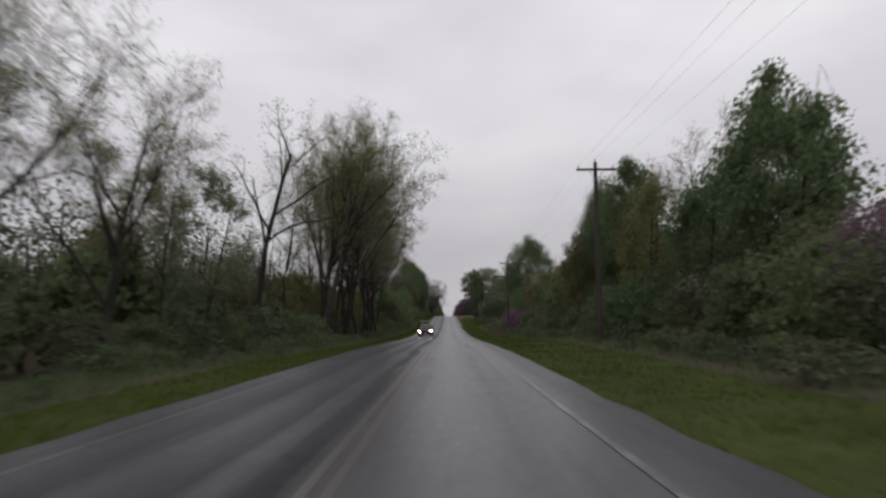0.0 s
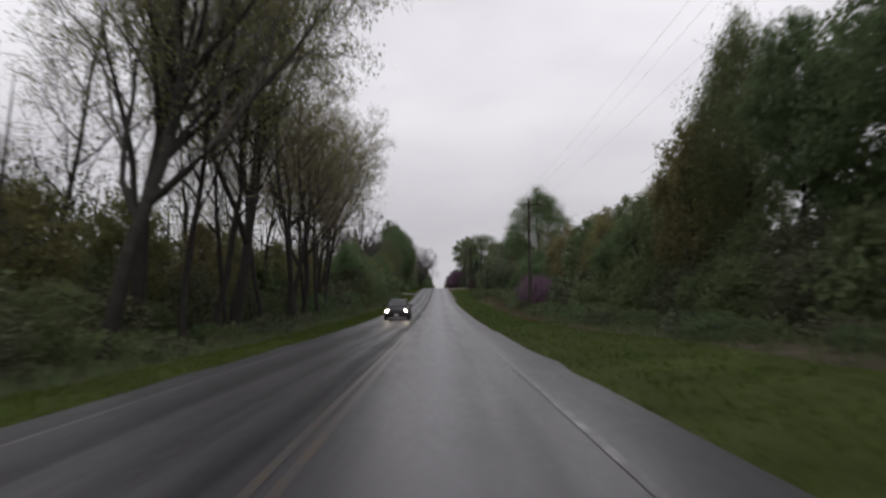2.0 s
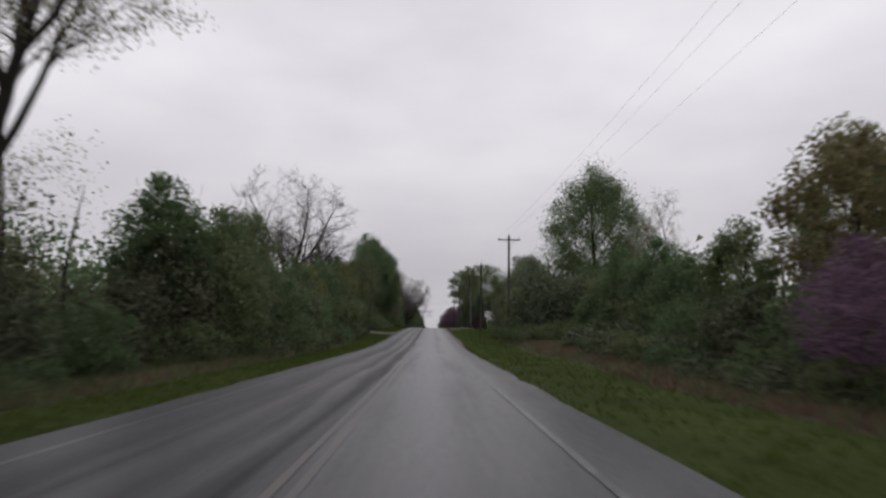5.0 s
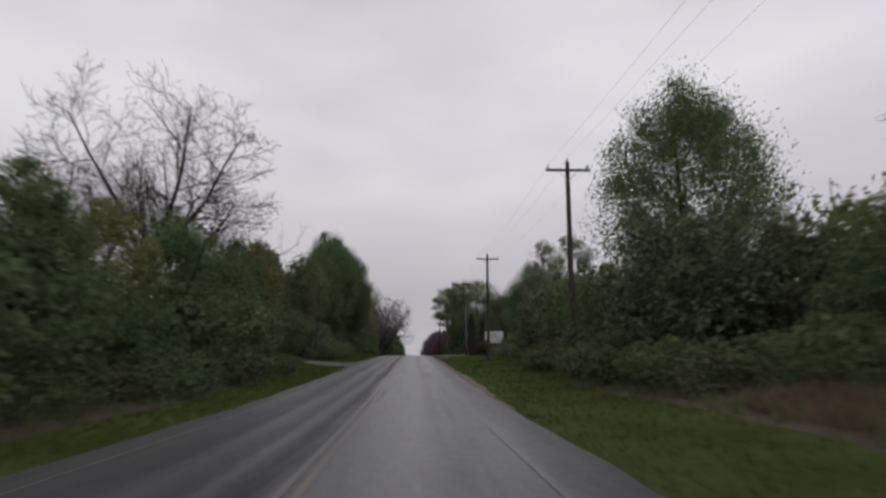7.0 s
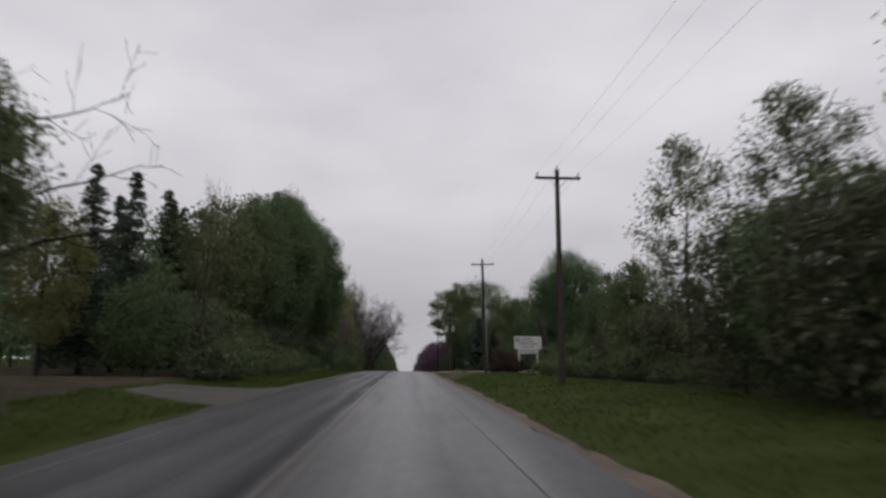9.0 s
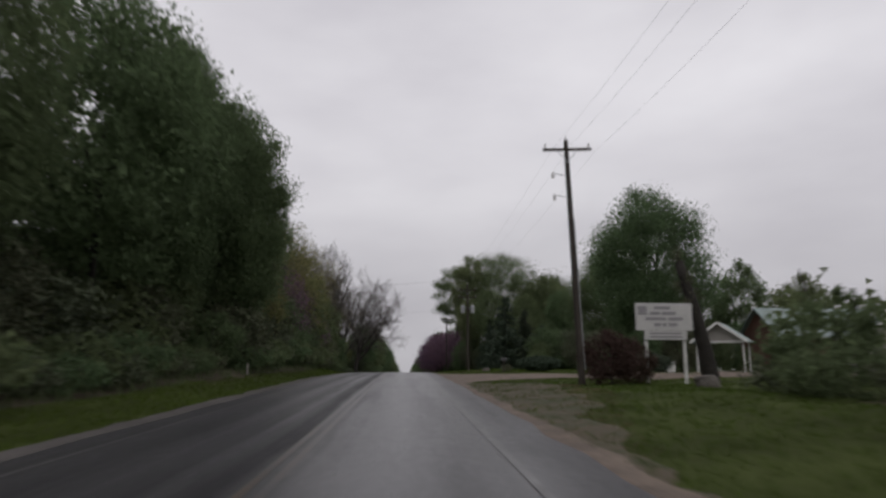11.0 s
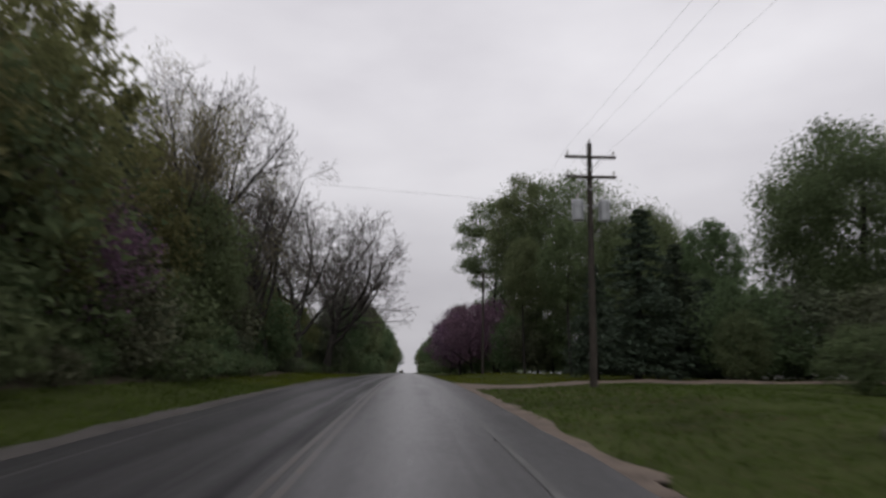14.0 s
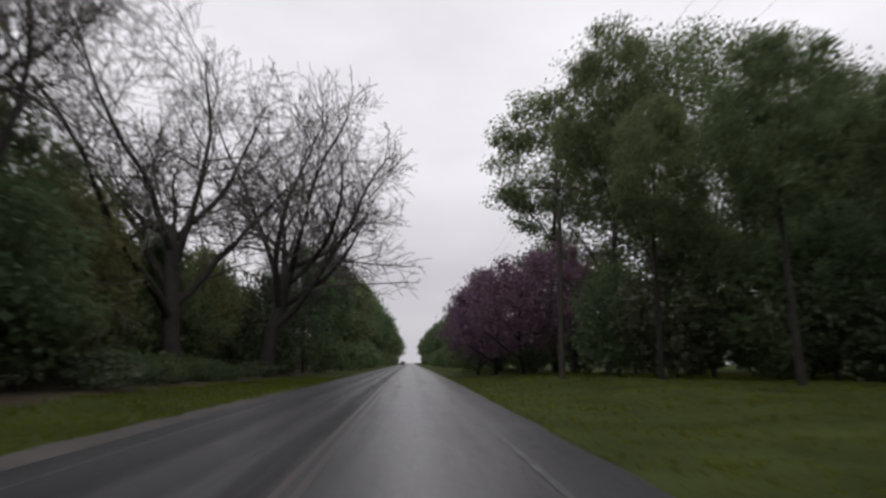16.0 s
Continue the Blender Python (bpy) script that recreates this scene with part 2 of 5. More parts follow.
PORCELAIN = material("grey_porcelain", (0.35, 0.33, 0.32), 0.25, 0.15, 8.0, 60.0, 0.0)
CABLE = material("black_cable", (0.03, 0.03, 0.032), 0.6, 0.1, 4.0, 40.0, 0.0)
BOARD = material("weathered_white_board", (0.42, 0.41, 0.40), 0.6, 0.12, 1.5, 12.0, 0.1)
INK = material("faded_grey_lettering", (0.22, 0.21, 0.22), 0.7, 0.15, 5.0, 40.0, 0.0)
SIDING = material("red_brown_siding", (0.115, 0.055, 0.042), 0.8, 0.2, 1.5, 20.0, 0.2)
ROOFING = material("pale_green_wet_roofing", (0.17, 0.215, 0.205), 0.45, 0.15, 1.2, 18.0, 0.2)
TRIM = material("white_house_paint", (0.60, 0.59, 0.57), 0.6, 0.1, 2.0, 25.0, 0.1)
DULL_TRIM = material("dull_cream_paint", (0.27, 0.25, 0.23), 0.7, 0.15, 2.0, 25.0, 0.1)
CONCRETE = material("grey_concrete", (0.28, 0.27, 0.26), 0.85, 0.2, 2.0, 25.0, 0.3)
CAR_PAINT = material("dark_car_paint", (0.010, 0.009, 0.010), 0.35, 0.1, 3.0, 30.0, 0.0, spec=0.25)
VAN_PAINT = material("white_van_paint", (0.55, 0.55, 0.56), 0.3, 0.08, 3.0, 30.0, 0.0)
WATER = material("rain_water", (0.030, 0.028, 0.026), 0.05, 0.1, 2.0, 20.0, 0.0, spec=0.6)
RUBBER = material("black_rubber", (0.018, 0.018, 0.018), 0.8, 0.2, 6.0, 50.0, 0.1)
PLASTIC = material("black_plastic", (0.028, 0.027, 0.028), 0.55, 0.15, 6.0, 50.0, 0.1)
GLASS_DARK = material("dark_window_glass", (0.016, 0.018, 0.020), 0.06, 0.1, 2.0, 20.0, 0.0, spec=0.8)
BEAM = glow("lit_headlight", (1.0, 0.86, 0.62), 160.0)
LAMP = glow("lit_porch_lamp", (1.0, 0.85, 0.6), 4.0)
AMBER = glow("amber_marker_light", (1.0, 0.35, 0.08), 3.0)

# ---- lie of the land ----
KNOTS = ((-200, 3.2), (-40, 1.4), (0, 0.51), (35, 0.09), (72, -0.8), (95, -1.05), (118, -1.07), (145, -1.1), (163, -0.72), (187, -0.15), (210, 0.32), (238, 0.81), (257, 1.01), (275, 0.89), (294, 0.6), (330, -0.4), (380, -2.0), (456, -4.5), (600, -9.2), (900, -19.0), (3000, -92.0))
_ky = np.arange(-200.0, 3000.0, 2.0)
_kz = np.interp(_ky, *np.array(KNOTS, float).T)
_kz = np.convolve(np.pad(_kz, 6, "edge"), np.ones(13) / 13, "valid")
LEFT_EDGE, RIGHT_EDGE = -5.0, 2.65


def road_z(y):
    return float(np.interp(y, _ky, _kz))


def step(a, b, v):
    k = min(max((v - a) / (b - a), 0.0), 1.0)
    return k * k * (3 - 2 * k)


RIGHT_RISE = ((-50, 0.2), (60, 0.1), (98, -0.45), (118, 0.1), (140, 0.65), (180, 0.45), (200, 0.3), (222, 0.08), (265, 0.08), (282, 0.35), (300, 0.35), (360, 0.5), (900, 0.5))
LEFT_RISE = ((-50, -0.2), (60, -0.6), (100, -0.8), (125, -0.1), (160, 0.3), (230, 0.6), (252, 1.3), (275, 1.0), (300, 0.3), (900, 0.4))


def land_z(x, y):
    """Height of the ground beside and under the road."""
    z = road_z(y)
    if x > RIGHT_EDGE:
        z += -0.05 + step(4.5, 11.0, x) * float(np.interp(y, *np.array(RIGHT_RISE).T))
    elif x < LEFT_EDGE:
        z += -0.05 + step(-6.5, -12.0, x) * float(np.interp(y, *np.array(LEFT_RISE).T))
    else:
        return z - 0.06
    far = min(abs(x - (RIGHT_EDGE if x > 0 else LEFT_EDGE)) / 4.0, 1.0)
    return z + far * 0.12 * noise.noise((x * 0.35, y * 0.35, 3.0)) + far * 0.25 * noise.noise((x * 0.06, y * 0.06, 9.0))


def mesh_of(name, verts, faces, mat=None, smooth=False):
    me = bpy.data.meshes.new(name)
    me.from_pydata(verts, [], faces)
    if smooth:
        me.polygons.foreach_set("use_smooth", np.ones(len(me.polygons), bool))
    if mat:
        me.materials.append(mat)
    me.update()
    return me


def part(name, bm, mat, parent, label=""):
    """Links a bmesh as one mesh object under a thing or a part."""
    me = bpy.data.meshes.new(name)
    bm.to_mesh(me)
    bm.free()
    me.materials.append(mat)
    ob = new(name, me)
    ob.parent = parent
    return tagged(ob, label)


def mesh_part(name, me, parent, label=""):
    ob = new(name, me)
    ob.parent = parent
    return tagged(ob, label)


def box(sx, sy, sz, at=(0, 0, 0), bevel=0.0, turn=None):
    bm = bmesh.new()
    bmesh.ops.create_cube(bm, size=1.0)
    bmesh.ops.scale(bm, vec=(sx, sy, sz), verts=bm.verts)
    if bevel:
        bmesh.ops.bevel(bm, geom=list(bm.edges), offset=bevel, segments=2, affect="EDGES", profile=0.6)
    if turn:
        bmesh.ops.rotate(bm, cent=(0, 0, 0), matrix=turn, verts=bm.verts)
    bmesh.ops.translate(bm, vec=at, verts=bm.verts)
    return bm


def tube_bm(a, b, r1, r2=None, sides=10):
    a, b = Vector(a), Vector(b)
    bm = bmesh.new()
    bmesh.ops.create_cone(bm, cap_ends=True, segments=sides, radius1=r1, radius2=r1 if r2 is None else r2, depth=(b - a).length)
    turn = (b - a).to_track_quat("Z", "Y").to_matrix()
    bmesh.ops.rotate(bm, cent=(0, 0, 0), matrix=turn, verts=bm.verts)
    bmesh.ops.translate(bm, vec=(a + b) / 2, verts=bm.verts)
    return bm


def merged(*bms):
    out = bms[0]
    for bm in bms[1:]:
        me = bpy.data.meshes.new("tmp")
        bm.to_mesh(me)
        bm.free()
        out.from_mesh(me)
        bpy.data.meshes.remove(me)
    return out


def thing(name, at, label, category, group="", turn=0.0, scale=1.0):
    ob = new(name)
    ob.matrix_basis = pose(*at, 0, 0, turn) @ Matrix.Scale(scale, 4)
    return tagged(ob, label, category, group)


# ---- ground ----
XS = [-2600, -900, -350, -150, -80, -50, -36, -28, -22, -18, -15, -13, -11.5, -10.3, -9.2, -8.2, -7.3, -6.5, -5.8, -5.3, -5.0, -1.2, 2.65, 2.95, 3.5, 4.2, 5.0, 5.8, 6.7, 7.7, 8.8, 10, 11.2, 12.5, 14, 16, 19, 23, 28, 36, 50, 80, 150, 350, 900, 2600]
YS = [-190, -120, -70] + list(range(-40, 400, 2)) + list(range(400, 900, 12)) + [1000, 1300, 1800, 2900]
gv = [(x, y, land_z(x, y)) for y in YS for x in XS]
gw = len(XS)
gf = [(j * gw + i, j * gw + i + 1, (j + 1) * gw + i + 1, (j + 1) * gw + i) for j in range(len(YS) - 1) for i in range(gw - 1)]
GRASS_LEFT = ((-60, -7.4), (0, -7.4), (60, -7.1), (150, -7.3), (172, -8.0), (183, -10.5), (196, -10.5), (214, -9.0), (235, -8.6), (262, -8.4), (288, -9.6), (345, -9.6))
GRASS_RIGHT = ((-60, 7.6), (0, 7.6), (60, 7.4), (76, 6.7), (120, 6.6), (152, 6.6), (168, 8.0), (180, 10.5), (218, 11.5), (224, 60.0))


def grassy(x, y):
    """Whether grass grows at a place, rather than leaf litter under the trees."""
    return float(np.interp(y, *np.array(GRASS_LEFT).T)) < x < float(np.interp(y, *np.array(GRASS_RIGHT).T))


ground_mesh = mesh_of("ground", gv, gf, SOIL, True)
ground_mesh.materials.append(LITTER)
ground_mesh.polygons.foreach_set("material_index", [0 if grassy(q.center.x, q.center.y) or abs(q.center.x) > 40 else 1 for q in ground_mesh.polygons])
ground = tagged(new("ground", ground_mesh), "rough green grassy ground beside the road", "ground", kind="structure")


def strip(name, x0, x1, y0, y1, lift, mat, label, category, stepy=2.0, across=2, ragged=0.0, top=None, pinch=0.0):
    """A sheet that follows the road, between two lines along it."""
    n = max(2, int((y1 - y0) / stepy)) + 1
    v, f = [], []
    for j in range(n):
        y = y0 + (y1 - y0) * j / (n - 1)
        for i in range(across + 1):
            x = x0 + (x1 - x0) * i / across
            if pinch:
                near = x0 if x0 > 0 else x1
                x = near + (x - near) * min(1.0, (y - y0) / pinch + 0.02, (y1 - y) / pinch + 0.02)
            if ragged and i in (0, across):
                x += ragged * noise.noise((x * 3, y * 0.55, 5.0)) + 0.6 * ragged * noise.noise((x * 3, y * 2.1, 8.0))
            v.append((x, y, (top(x, y) if top else road_z(y)) + lift))
    w = across + 1
    for j in range(n - 1):
        for i in range(across):
            f.append((j * w + i, j * w + i + 1, (j + 1) * w + i + 1, (j + 1) * w + i))
    return tagged(new(name, mesh_of(name, v, f, mat, True)), label, category, kind="structure")


def crown(x, y):
    return road_z(y) + 0.05 - 0.02 * abs(x + 1.3) / 3.0


strip("road", LEFT_EDGE, RIGHT_EDGE, -60, 900, 0.0, ASPHALT, "wet grey two-lane asphalt road with worn wheel paths", "road", 2.0, 10, 0.16, crown)
strip("tar_seam", -1.1, 2.4, 228.55, 228.75, 0.0045, PATCH, "thin dark tar seam across the lane", "road seam", 0.2, 8, 0.0, crown)
strip("centre_line", -1.45, -1.35, -60, 700, 0.004, YELLOW, "worn yellow centre line painted on the asphalt", "road marking", 2.0, 1, 0.0, crown)
strip("centre_line", -1.24, -1.14, -60, 700, 0.004, YELLOW, "worn yellow centre line painted on the asphalt", "road marking", 2.0, 1, 0.0, crown)
strip("edge_line", 1.52, 1.63, -60, 118, 0.009, WHITE_LINE, "worn white edge line painted on the asphalt", "road marking", 2.0, 1, 0.0, crown)
strip("edge_line", 1.52, 1.63, 118, 700, 0.009, FADED_LINE, "faded white edge line painted on the asphalt", "road marking", 2.0, 1, 0.0, crown)
strip("edge_line", -4.37, -4.29, -60, 700, 0.004, FADED_LINE, "faded white edge line painted on the asphalt", "road marking", 2.0, 1, 0.0, crown)
strip("shoulder", RIGHT_EDGE - 0.15, 3.15, 140, 303, 0.035, GRAVEL, "narrow brown gravel shoulder along the asphalt", "shoulder", 1.0, 4, 0.3, land_z, 18.0)
strip("shoulder", -5.75, LEFT_EDGE + 0.15, 172, 330, 0.035, GREY_GRAVEL, "narrow grey gravel shoulder along the asphalt", "shoulder", 1.0, 4, 0.3, land_z, 18.0)


def drive(x0, x1, ya, yb, flare, label, mat=None):
    """A gravel drive that leaves the road sideways and flares where it meets it."""
    n, m = 90, 18
    v, f = [], []
    for i in range(n + 1):
        u = i / n
        x = x0 + (x1 - x0) * u
        open_by = flare * math.exp(-abs(x - x0) / 2.6)
        for j in range(m + 1):
            w = j / m
            y = (ya - open_by) + (yb - ya + 2 * open_by) * w
            rag = 0.55 * noise.noise((x * 0.45, ya, 2.0)) + 0.3 * noise.noise((x * 1.7, ya, 5.0)) + 0.16 * noise.noise((x * 4.3, ya, 8.0))
            y += rag * (2 * abs(w - 0.5)) ** 4 * (1 if w > 0.5 else -1)
            bed = 0.05 + 0.005 * noise.noise((x * 0.9, y * 0.9, 4.0))
            v.append((x, y, land_z(x, y) + (bed if 0 < j < m else -0.05)))
    for i in range(n):
        for j in range(m):
            f.append((i * (m + 1) + j, (i + 1) * (m + 1) + j, (i + 1) * (m + 1) + j + 1, i * (m + 1) + j + 1))
    return tagged(new("driveway", mesh_of("driveway", v, f, mat or GRAVEL, True)), label, "driveway", kind="structure")


drive(RIGHT_EDGE - 0.1, 40, 240.5, 252.3, 9.0, "wide damp brown gravel drive beside the road")
drive(RIGHT_EDGE - 0.1, 34, 290.2, 295.6, 3.0, "damp brown gravel drive across the lawn")
drive(LEFT_EDGE + 0.1, -9.8, 187.5, 191, 5.0, "short damp grey gravel pull-off beside the road", GREY_GRAVEL)


def puddle(x, y, half_x, half_y):
    """Shallow rain water lying in a hollow, with a ragged edge."""
    z = max(land_z(x + half_x * math.cos(a), y + half_y * math.sin(a)) for a in (0, 1.57, 3.14, 4.71)) + 0.012
    v = [(x, y, z)]
    for i in range(40):
        a = i * math.pi / 20
        k = 1 + 0.35 * noise.noise((math.cos(a) * 1.4, math.sin(a) * 1.4, x)) + 0.12 * noise.noise((math.cos(a) * 5, math.sin(a) * 5, y))
        v.append((x + half_x * k * math.cos(a), y + half_y * k * math.sin(a), z))
    return tagged(new("puddle", mesh_of("puddle", v, [(0, i + 1, (i + 1) % 40 + 1) for i in range(40)], WATER)), "small rain puddle at the edge of the gravel", "puddle", kind="structure")


def dirt():
    """Trodden brown earth that widens from the shoulder into the wide drive."""
    v, f = [], []
    for j in range(63):
        y = 203 + j * 0.5
        out = 3.3 + 3.9 * step(206, 231, y) + 0.9 * noise.noise((y * 0.35, 3.0, 1.0)) + 0.4 * noise.noise((y * 1.3, 7.0, 1.0))
        for i in range(13):
            x = 2.9 + (out - 2.9) * i / 12
            v.append((x, y, land_z(x, y) + (0.03 if i < 12 else -0.05)))
    for j in range(62):
        for i in range(12):
            f.append((j * 13 + i, j * 13 + i + 1, (j + 1) * 13 + i + 1, (j + 1) * 13 + i))
    return tagged(new("dirt_verge", mesh_of("dirt_verge", v, f, MUD, True)), "trodden wet brown earth with patches of grass beside the road", "dirt", kind="structure")


dirt()
puddle(3.95, 231.4, 0.42, 0.6)
puddle(4.3, 234.6, 0.5, 0.4)

# ---- plants ----
def leaves_of(name, centres, sizes, rng, mat, flat=0.0, long=0.6):
    """Many small pointed leaves, each turned its own way, as one mesh."""
    c = np.asarray(centres, float)
    n = len(c)
    s = np.broadcast_to(np.asarray(sizes, float), (n,))[:, None]
    a = rng.normal(size=(n, 3))
    a[:, 2] *= 1 - flat
    a /= np.linalg.norm(a, axis=1)[:, None]
    b = np.cross(a, rng.normal(size=(n, 3)))
    b /= np.linalg.norm(b, axis=1)[:, None]
    v = np.stack([c + a * s, c - a * s * 0.5 + b * s * long, c - a * s * 0.5 - b * s * long], 1).reshape(-1, 3)
    me = bpy.data.meshes.new(name)
    me.vertices.add(3 * n)
    me.vertices.foreach_set("co", v.ravel())
    me.loops.add(3 * n)
    me.loops.foreach_set("vertex_index", np.arange(3 * n))
    me.polygons.add(n)
    me.polygons.foreach_set("loop_start", np.arange(0, 3 * n, 3))
    me.materials.append(mat)
    me.update(calc_edges=True)
    return me


def tubes(name, runs, mat):
    """Tapered branches, each a run of points with radii and a number of sides, as one mesh."""
    verts, faces = [], []
    for pts, radii, sides in runs:
        pts = [Vector(p) for p in pts]
        start = len(verts)
        for i, (p, r) in enumerate(zip(pts, radii)):
            d = (pts[min(i + 1, len(pts) - 1)] - pts[max(i - 1, 0)]).normalized()
            side = d.orthogonal().normalized()
            other = d.cross(side)
            for k in range(sides):
                ang = 2 * math.pi * k / sides
                verts.append(p + (side * math.cos(ang) + other * math.sin(ang)) * r)
        for i in range(len(pts) - 1):
            for k in range(sides):
                q = (k + 1) % sides
                faces.append((start + i * sides + k, start + i * sides + q, start + (i + 1) * sides + q, start + (i + 1) * sides + k))
        if sides > 3:
            faces.append(tuple(range(start + (len(pts) - 1) * sides, start + len(pts) * sides)))
    return mesh_of(name, verts, faces, mat, True)


def sprout(rng, runs, tips, p, d, length, r, level, plan, outline=None):
    """Grows one branch and its children by a plan of levels; outline keeps the ends inside the crown."""
    spec = plan[level]
    if outline and level:
        most = rng.uniform(0.9, 1.06)
        for _ in range(9):
            if outline(p + d * length) > most:
                length *= 0.82
    n = spec["segments"]
    pts, radii, ways = [p.copy()], [r], [d.copy()]
    for i in range(n):
        d = (d + Vector(rng.normal(size=3)) * spec["wobble"] + Vector((0, 0, spec["up"]))).normalized()
        p = p + d * (length / n)
        pts.append(p.copy())
        ways.append(d.copy())
        radii.append(max(r * (1 - (1 - spec["taper"]) * (i + 1) / n), 0.013))
    runs[min(level, 2)].append((pts, radii, spec["sides"]))
    if level == len(plan) - 1:
        tips.extend((pts[-1], pts[len(pts) // 2]))
        return
    kids = max(1, int(round(spec["kids"] * rng.uniform(0.8, 1.2))))
    turn = rng.uniform(0, 6.28)
    for k in range(kids):
        f = spec["low"] + (1 - spec["low"]) * (k + rng.uniform(0.2, 0.95)) / kids
        at = min(f * n, n - 1e-3)
        i = int(at)
        start = pts[i].lerp(pts[i + 1], at - i)
        way = ways[i + 1]
        side = way.orthogonal().normalized()
        turn += 2.4 + rng.uniform(-0.5, 0.5)
        side.rotate(Matrix.Rotation(turn, 3, way))
        lean = radians(spec["angle"] * rng.uniform(0.7, 1.3))
        child = (way * math.cos(lean) + side * math.sin(lean)).normalized()
        reach = length * spec["reach"] * rng.uniform(0.75, 1.2) * (1 - spec["fall"] * f)
        sprout(rng, runs, tips, start, child, reach, radii[i] * spec["thin"], level + 1, plan, outline)


def lv(segments, wobble, up, taper, sides, kids=0, low=0.3, angle=40, reach=0.5, fall=0.3, thin=0.6):
    return dict(segments=segments, wobble=wobble, up=up, taper=taper, sides=sides, kids=kids, low=low, angle=angle, reach=reach, fall=fall, thin=thin)


def fan_plan(dense=1.0):
    """Several stems that rise and spread like a fan, with fine twigs."""
    return [lv(6, 0.10, 0.05, 0.5, 9, 8, 0.35, 30, 0.95, 0.25, 0.62), lv(6, 0.17, 0.09, 0.25, 6, 8 * dense, 0.2, 34, 0.50, 0.25, 0.5),
            lv(4, 0.14, 0.06, 0.25, 4, 6 * dense, 0.15, 38, 0.46, 0.2, 0.5), lv(2, 0.18, 0.06, 0.3, 3, 4 * dense, 0.2, 38, 0.5, 0.2, 0.6), lv(1, 0.2, 0.04, 0.4, 3)]


def tall_plan():
    """One stem with rising limbs along its upper half."""
    return [lv(9, 0.09, 0.07, 0.2, 9, 13, 0.35, 46, 0.36, 0.35, 0.5), lv(5, 0.12, 0.09, 0.25, 5, 7, 0.2, 40, 0.48, 0.25, 0.5), lv(3, 0.16, 0.05, 0.3, 3, 6, 0.15, 40, 0.5, 0.2, 0.6), lv(1, 0.2, 0.04, 0.4, 3)]


def broad_plan():
    """A wide bare crown of heavy spreading limbs."""
    return [lv(5, 0.08, 0.03, 0.6, 10, 10, 0.38, 40, 1.7, 0.15, 0.62), lv(8, 0.12, 0.06, 0.2, 6, 13, 0.2, 50, 0.42, 0.25, 0.45),
            lv(4, 0.16, 0.04, 0.25, 4, 8, 0.15, 44, 0.48, 0.2, 0.5), lv(2, 0.2, 0.03, 0.3, 3, 6, 0.1, 44, 0.55, 0.2, 0.6), lv(1, 0.22, 0.02, 0.4, 3)]


def core_plan():
    """Limbs inside a leafy crown."""
    return [lv(7, 0.05, 0.05, 0.2, 8, 11, 0.25, 50, 0.42, 0.3, 0.45), lv(4, 0.14, 0.07, 0.25, 5, 5, 0.25, 42, 0.5, 0.2, 0.5), lv(2, 0.18, 0.05, 0.3, 3)]


PATTERN = {}


def plant(kind, name, seed, height, label, category, plan, stem, base_r, leaves=0, leaf=0.2, mat=None, wood=None, puff=0.5, lean=0.0, dome=0.0):
    """Builds a tree of branches, twigs and leaves at its true height, to be copied; dome rounds its crown to that radius."""
    rng = np.random.default_rng(seed)
    runs, tips = {0: [], 1: [], 2: []}, []
    way = Vector((math.sin(lean), 0, math.cos(lean)))

    def outline(q):
        """How far out of a rounded crown a point lies; 1 is on its outline."""
        return math.hypot(math.hypot(q.x, q.y) / dome, (q.z - height * 0.5) / (height * 0.5) if q.z > height * 0.5 else (height * 0.5 - q.z) / (height * 0.75))

    sprout(rng, runs, tips, Vector((0, 0, -0.3)), way, stem, base_r, 0, plan, outline if dome else None)
    top = max(t.z for t in tips)
    k = height / top
    for some in runs.values():
        for i, (pts, radii, sides) in enumerate(some):
            some[i] = ([p * k for p in pts], radii, sides)
    root = tagged(new(name), label, category)
    fine = kind not in ("snag", "dead", "broken")
    mesh_part("trunk", tubes("trunk", runs[0] + runs[1] + ([] if fine else runs[2]), wood or BARK), root)
    if fine:
        mesh_part("crown", tubes("crown", runs[2], TWIG), root, "fine bare twigs")
    if leaves:
        ends = np.array([t * k for t in tips])
        pick = ends[rng.integers(0, len(ends), 2 * leaves)]
        mesh_part("foliage", leaves_of("foliage", pick + rng.normal(size=(2 * leaves, 3)) * puff, leaf * 0.85 * rng.uniform(0.6, 1.3, 2 * leaves), rng, mat), root)
    root.matrix_basis = pose(0, -400 - 12 * len(PATTERN), -60)
    PATTERN.setdefault(kind, []).append(root)
    return root


